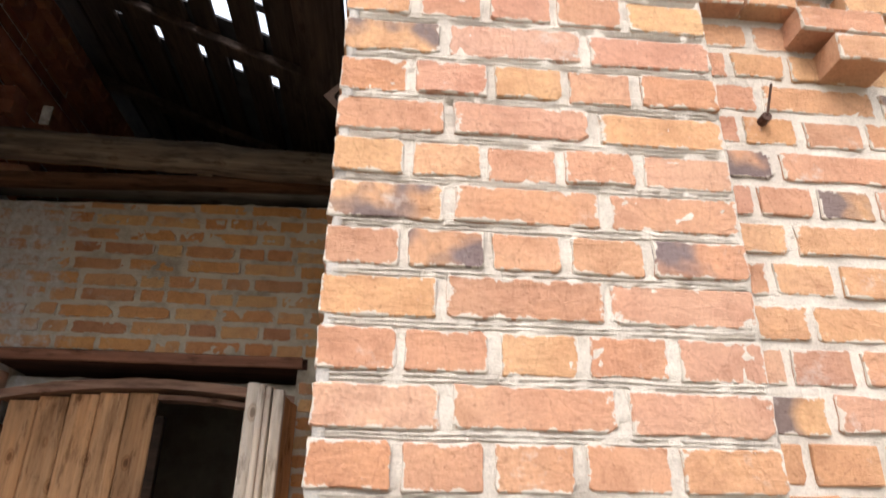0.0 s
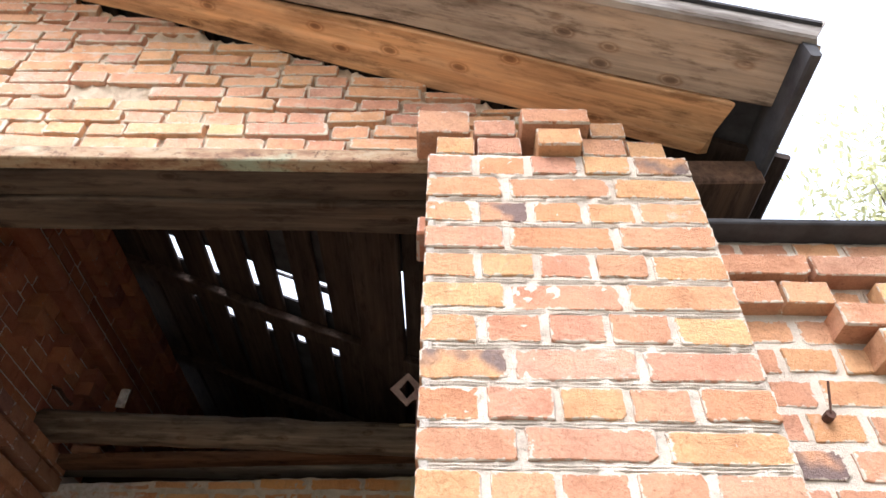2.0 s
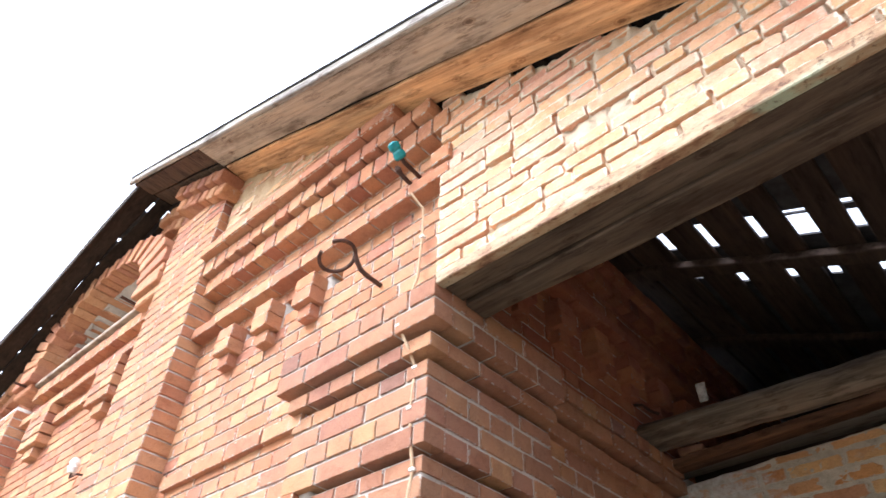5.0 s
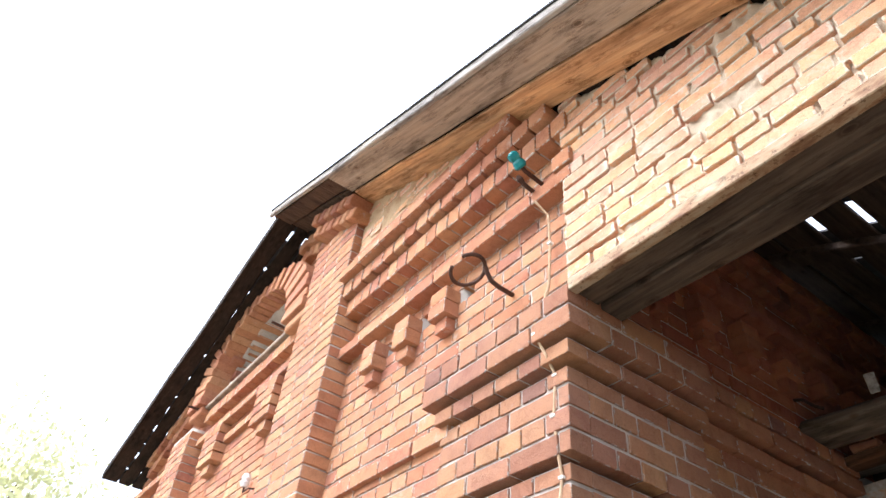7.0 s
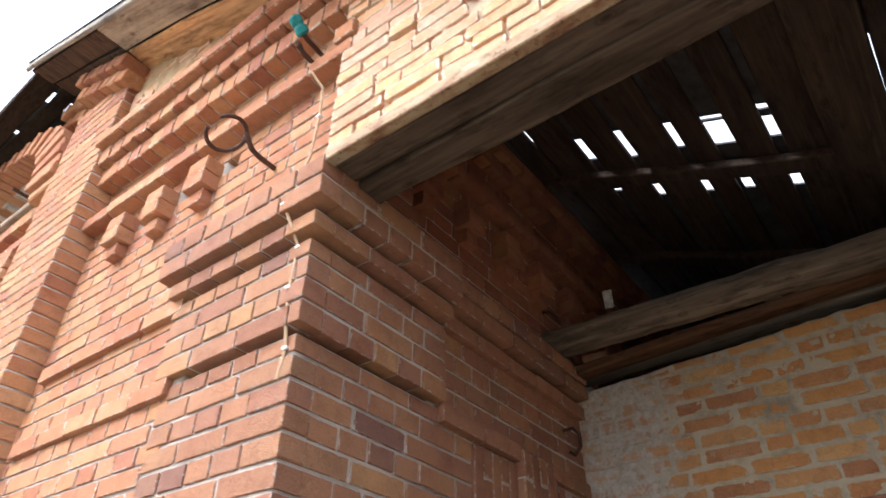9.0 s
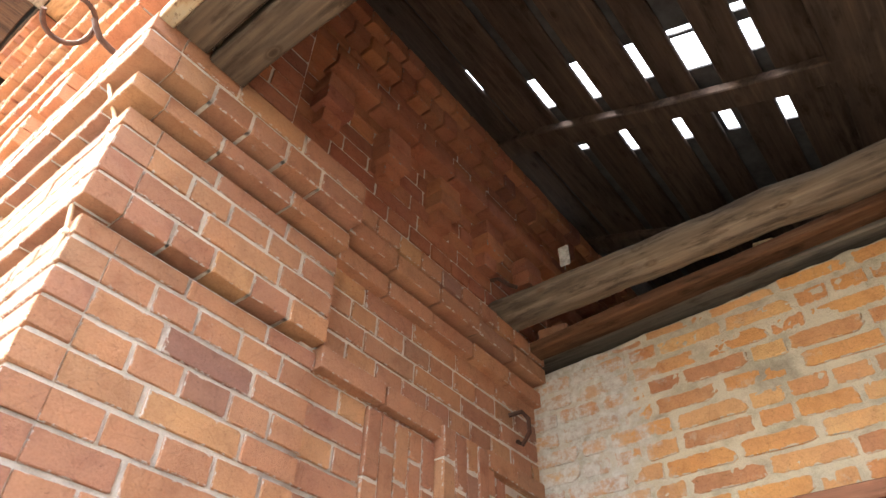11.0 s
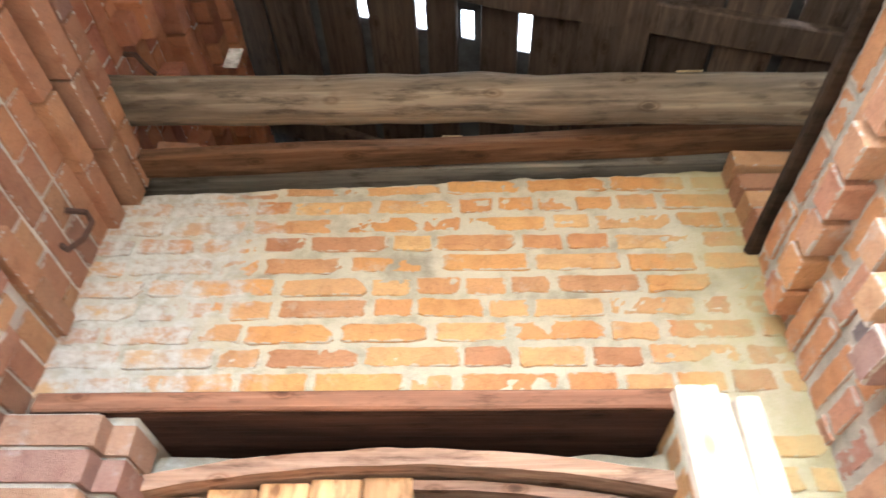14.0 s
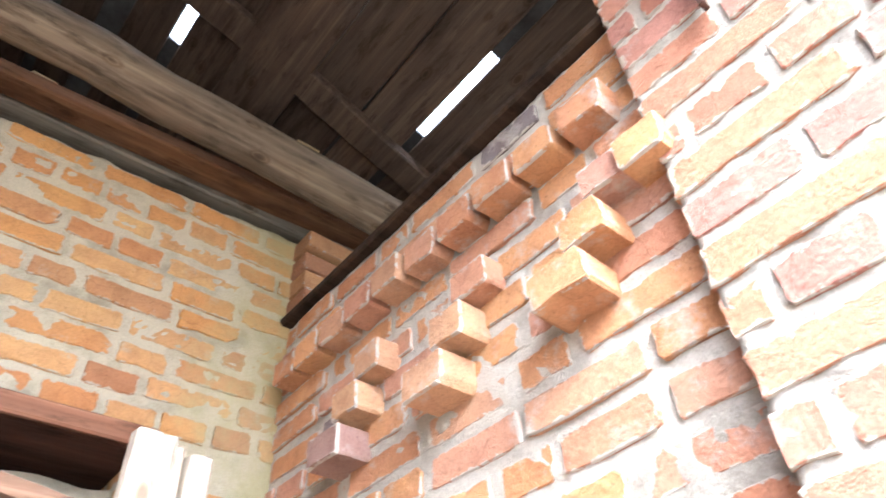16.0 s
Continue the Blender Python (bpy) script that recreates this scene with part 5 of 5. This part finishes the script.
def insulator(x, z, teal, name, label):
    ob = new(name)
    ob.location = (x, FY, z)
    tagged(ob, label, "insulator", "insulators on the gable")
    bm = bmesh.new()
    tube(bm, [(0, 0.02, -0.02), (0, -0.13, 0.0), (-0.0, -0.16, 0.015)], 0.011, 8)
    part("pin", bm, iron, ob)
    bm = bmesh.new()
    prof = [(0.0, 0.022), (0.01, 0.032), (0.035, 0.03), (0.045, 0.024), (0.06, 0.03), (0.085, 0.028), (0.095, 0.012)] if teal else [(0.0, 0.012), (0.02, 0.016), (0.04, 0.008)]
    tube(bm, [(0, -0.15 - h * 0.8, 0.01 + h * 0.55) for h, r in prof], lambda t: prof[min(len(prof) - 1, round(t * (len(prof) - 1)))][1], 14)
    part("bell", bm, glass_teal if teal else iron, ob)


insulator(-2.17, 3.965, True, "insulator", "teal glazed insulator on an iron pin")
insulator(-2.17, 3.865, False, "insulator", "bare rusted insulator pin")

cable = new("cable_run")
cable.location = (-2.16, 0.1, 3.0)
tagged(cable, "thin beige cable clipped down the brick corner", "cable")
path = [(-2.14, 0.11, 3.76), (-2.11, 0.165, 3.68), (-2.115, 0.175, 3.52), (-2.13, 0.175, 3.30), (-2.15, 0.15, 3.17), (-2.16, 0.125, 3.14), (-2.165, 0.125, 3.05), (-2.13, 0.15, 2.95),
        (-2.125, 0.19, 2.88), (-2.14, 0.19, 2.72), (-2.13, 0.19, 2.60), (-2.13, 0.21, 2.50), (-2.15, 0.21, 2.40)]
bm = bmesh.new()
tube(bm, [(x + 2.16, y - 0.1, z - 3.0) for x, y, z in path], 0.006, 6)
part("cable", bm, cable_mat, cable)
for x, y, z in (path[2], path[6], path[8], path[9], path[11]):
    bm = bmesh.new()
    block(bm, x + 2.16 - 0.012, x + 2.16 + 0.012, y - 0.1 - 0.01, y - 0.1 + 0.012, z - 3.0 - 0.006, z - 3.0 + 0.006, 0.002)
    part("clip", bm, clip_mat, cable)

bm = bmesh.new()
tube(bm, [(0.755, 0.17, 2.335), (0.755, 0.125, 2.335)], 0.011, 8)
tube(bm, [(0.755, 0.125, 2.335), (0.762, 0.10, 2.40)], 0.0028, 6)
nail = mesh_ob("nail", bm, iron)
tagged(nail, "bent rusty nail in the lower brick wall", "nail")
bm = bmesh.new()
tube(bm, [(SX + 0.01, 1.98, 2.79), (SX + 0.06, 2.0, 2.80), (SX + 0.09, 2.0, 2.76), (SX + 0.09, 2.0, 2.70), (SX + 0.05, 2.01, 2.665), (SX + 0.02, 2.02, 2.69)], 0.009, 8)
ring = mesh_ob("iron_hook", bm, iron)
tagged(ring, "curved rusty iron hook on the porch wall", "hook")
bm = bmesh.new()
block(bm, -1.735, -1.685, 1.875, 1.885, 3.325, 3.43, 0.004, 0.004)
tag = mesh_ob("paper_tag", bm, plain_mat("grimy_paper", (0.16, 0.15, 0.14), (0.42, 0.40, 0.38), 45, 0.8))
tagged(tag, "pale torn tag hanging at the end of the log", "tag")

bm = bmesh.new()
block(bm, -1.03, -0.95, 2.09, 2.16, 3.204, 3.232, 0.010, 0.010, 4)
lump = mesh_ob("mortar_lump", bm, nest)
tagged(lump, "pale crumbled mortar lump lying on the brown plank", "rubble")
bm = bmesh.new()
block(bm, -2.0, -1.86, 2.10, 2.2, 3.187, 3.235, 0.01, 0.008, 9)
bat = mesh_ob("broken_brick", bm, brick_corner)
tagged(bat, "broken orange brick lying on the plank", "brick")
bm = bmesh.new()
tube(bm, [(SX + 0.0, 1.90, 3.45), (SX + 0.05, 1.89, 3.43), (SX + 0.10, 1.90, 3.375), (SX + 0.13, 1.92, 3.36)], 0.009, 7)
strap = mesh_ob("iron_strap", bm, iron)
tagged(strap, "bent iron strap tying the log to the brick wall", "strap")
bm = bmesh.new()
rim = [bm.verts.new((-0.25 + 0.042 * math.cos(q), 1.882 + 0.008 * math.sin(q), 3.246 + 0.012 * math.sin(q))) for q in [k * math.pi / 5 for k in range(10)]]
crest = [bm.verts.new((v.co.x, v.co.y - 0.004, v.co.z + 0.004)) for v in rim]
bm.faces.new(rim[::-1])
bm.faces.new(crest)
for k in range(10):
    bm.faces.new((rim[k], rim[(k + 1) % 10], crest[(k + 1) % 10], crest[k]))
chip = mesh_ob("wood_chip", bm, nest)
tagged(chip, "pale split chip of wood stuck on the log", "wood chip")
bm = bmesh.new()
for k, (dx, dz) in enumerate(((0.09, -0.01), (0.08, 0.03), (0.06, 0.01))):
    tube(bm, [(-1.99, 0.30 + 0.01 * k, 3.19), (-1.99 + dx * 0.5, 0.29, 3.20 + dz * 0.8), (-1.99 + dx, 0.28, 3.205 + dz)], 0.002, 5)
stalks = mesh_ob("dry_stalks", bm, nest)
tagged(stalks, "dry grass stalks growing from the pier top", "grass")

# metal cap on the lower wall
bm = bmesh.new()
block(bm, 0.56, 4.3, 0.08, 0.55, AT + 0.002, AT + 0.022, 0.004)
capping = mesh_ob("trim_wall_cap", bm, felt)
tagged(capping, "thin dark sheet capping on the lower wall", "capping", kind="structure")
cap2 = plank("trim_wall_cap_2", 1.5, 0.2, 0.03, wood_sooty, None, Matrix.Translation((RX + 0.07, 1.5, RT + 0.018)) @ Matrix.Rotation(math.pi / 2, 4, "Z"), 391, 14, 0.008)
tagged(cap2, "charred wooden capping board on the porch wall", "capping", kind="structure")

# rusty plate on a strip at the back of the pier
plate_thing = new("isolator_plate")
plate_thing.location = (-0.19, 0.68, 2.72)
tagged(plate_thing, "rusty square iron plate with a torn hole on a strip", "bracket")
bm = bmesh.new()
outer = [bm.verts.new((0.055 * math.cos(a), dy, 0.06 * math.sin(a))) for dy in (0.0, 0.006) for a in [math.pi / 2 * k for k in range(4)]]
inner = [bm.verts.new((0.026 * math.cos(a), dy, 0.034 * math.sin(a))) for dy in (0.0, 0.006) for a in [math.pi / 2 * k for k in range(4)]]
for k in range(4):
    n2 = (k + 1) % 4
    bm.faces.new((outer[k], outer[n2], inner[n2], inner[k]))
    bm.faces.new((outer[4 + n2], outer[4 + k], inner[4 + k], inner[4 + n2]))
    bm.faces.new((outer[n2], outer[k], outer[4 + k], outer[4 + n2]))
    bm.faces.new((inner[k], inner[n2], inner[4 + n2], inner[4 + k]))
part("plate", bm, iron_pale, plate_thing)
bm = bmesh.new()
block(bm, 0.03, 0.052, 0.0, 0.012, -0.22, -0.02, 0.002, 0.003)
part("strip", bm, iron, plate_thing)
bm = bmesh.new()
block(bm, 0.02, 0.07, 0.0, 0.02, -0.04, 0.02, 0.002, 0.003)
part("lug", bm, iron, plate_thing)


# ---- trees beyond ----
def tree(x, y, height, spread, seed, label):
    r = random.Random(seed)
    ob = new("tree")
    ob.location = (x, y, 0)
    tagged(ob, label, "tree", "trees beyond the barn")
    bm = bmesh.new()
    tube(bm, [(0.15 * noise.noise((seed, k, 0)), 0.15 * noise.noise((seed, k, 5)), height * 0.8 * k / 8) for k in range(9)], lambda t: 0.22 * (1.05 - t), 9)
    tips = []
    for k in range(16):
        z0 = height * r.uniform(0.35, 0.78)
        a = r.uniform(0, 6.28)
        ln = spread * r.uniform(0.5, 1.0)
        tip = Vector((ln * math.cos(a), ln * math.sin(a), z0 + height * r.uniform(0.08, 0.25)))
        tube(bm, [(0, 0, z0), tip * 0.5 + Vector((0, 0, z0 * 0.45)), tip], lambda t: 0.035 * (1.1 - t), 6)
        tips.append(tip)
    part("trunk", bm, bark, ob)
    verts, faces = [], []
    for tip in tips + [Vector((0, 0, height * 0.85))] * 3:
        for k in range(150):
            c = tip + Vector((r.gauss(0, spread * 0.24), r.gauss(0, spread * 0.24), r.gauss(0, height * 0.07)))
            d1 = Vector((r.uniform(-1, 1), r.uniform(-1, 1), r.uniform(-1, 1))).normalized() * 0.10
            d2 = d1.orthogonal().normalized() * 0.055
            n0 = len(verts)
            verts += [tuple(c - d1), tuple(c - d2 + d1 * 0.1), tuple(c + d1), tuple(c + d2 + d1 * 0.1)]
            faces.append((n0, n0 + 1, n0 + 2, n0 + 3))
    me = bpy.data.meshes.new("crown")
    me.from_pydata(verts, [], faces)
    me.materials.append(leaf_mat)
    crown = new("crown", me)
    crown.parent = ob


tree(7.3, 6.6, 11.6, 1.2, 5, "thin-crowned green tree beyond the lower wall")
tree(-19.0, -0.6, 8.6, 2.6, 8, "leafy green tree past the far gable end")

# ---- lower courses, joined ----
brick_outer_joined = brick_mat("old_brick_joined", OUTER, 0.36, (0.58, 0.50, 0.43), pieces=True)
joined_bricks("lower_bricks", FRONT, "outer", PX0, PX1, 1.301 - 15 * 0.0845, 1.301, 0.0845, 0.015, pier, brick_outer_joined, seed=501)
joined_bricks("lower_bricks", annex_front, "outer", 0.58, 2.2, 0.0, AT - n_rows * COURSE, 0.0836, 0.016, annex, brick_outer_joined, seed=502)
joined_bricks("lower_bricks", annex_front, "outer", 2.22, 4.18, 0.0, AT - 0.01, 0.0841, 0.016, annex, brick_outer_joined, seed=503)
joined_bricks("lower_bricks", facade_face, "facade", LX + 0.02, -2.82, 0.0, 1.55, 0.0815, 0.011, facade, brick_facade_joined, seed=504)
joined_bricks("lower_bricks", right_face, "right", PD + 0.01, 2.2, 0.0, RT - 15 * RC, 0.0853, 0.02, right, brick_outer_joined, seed=505)
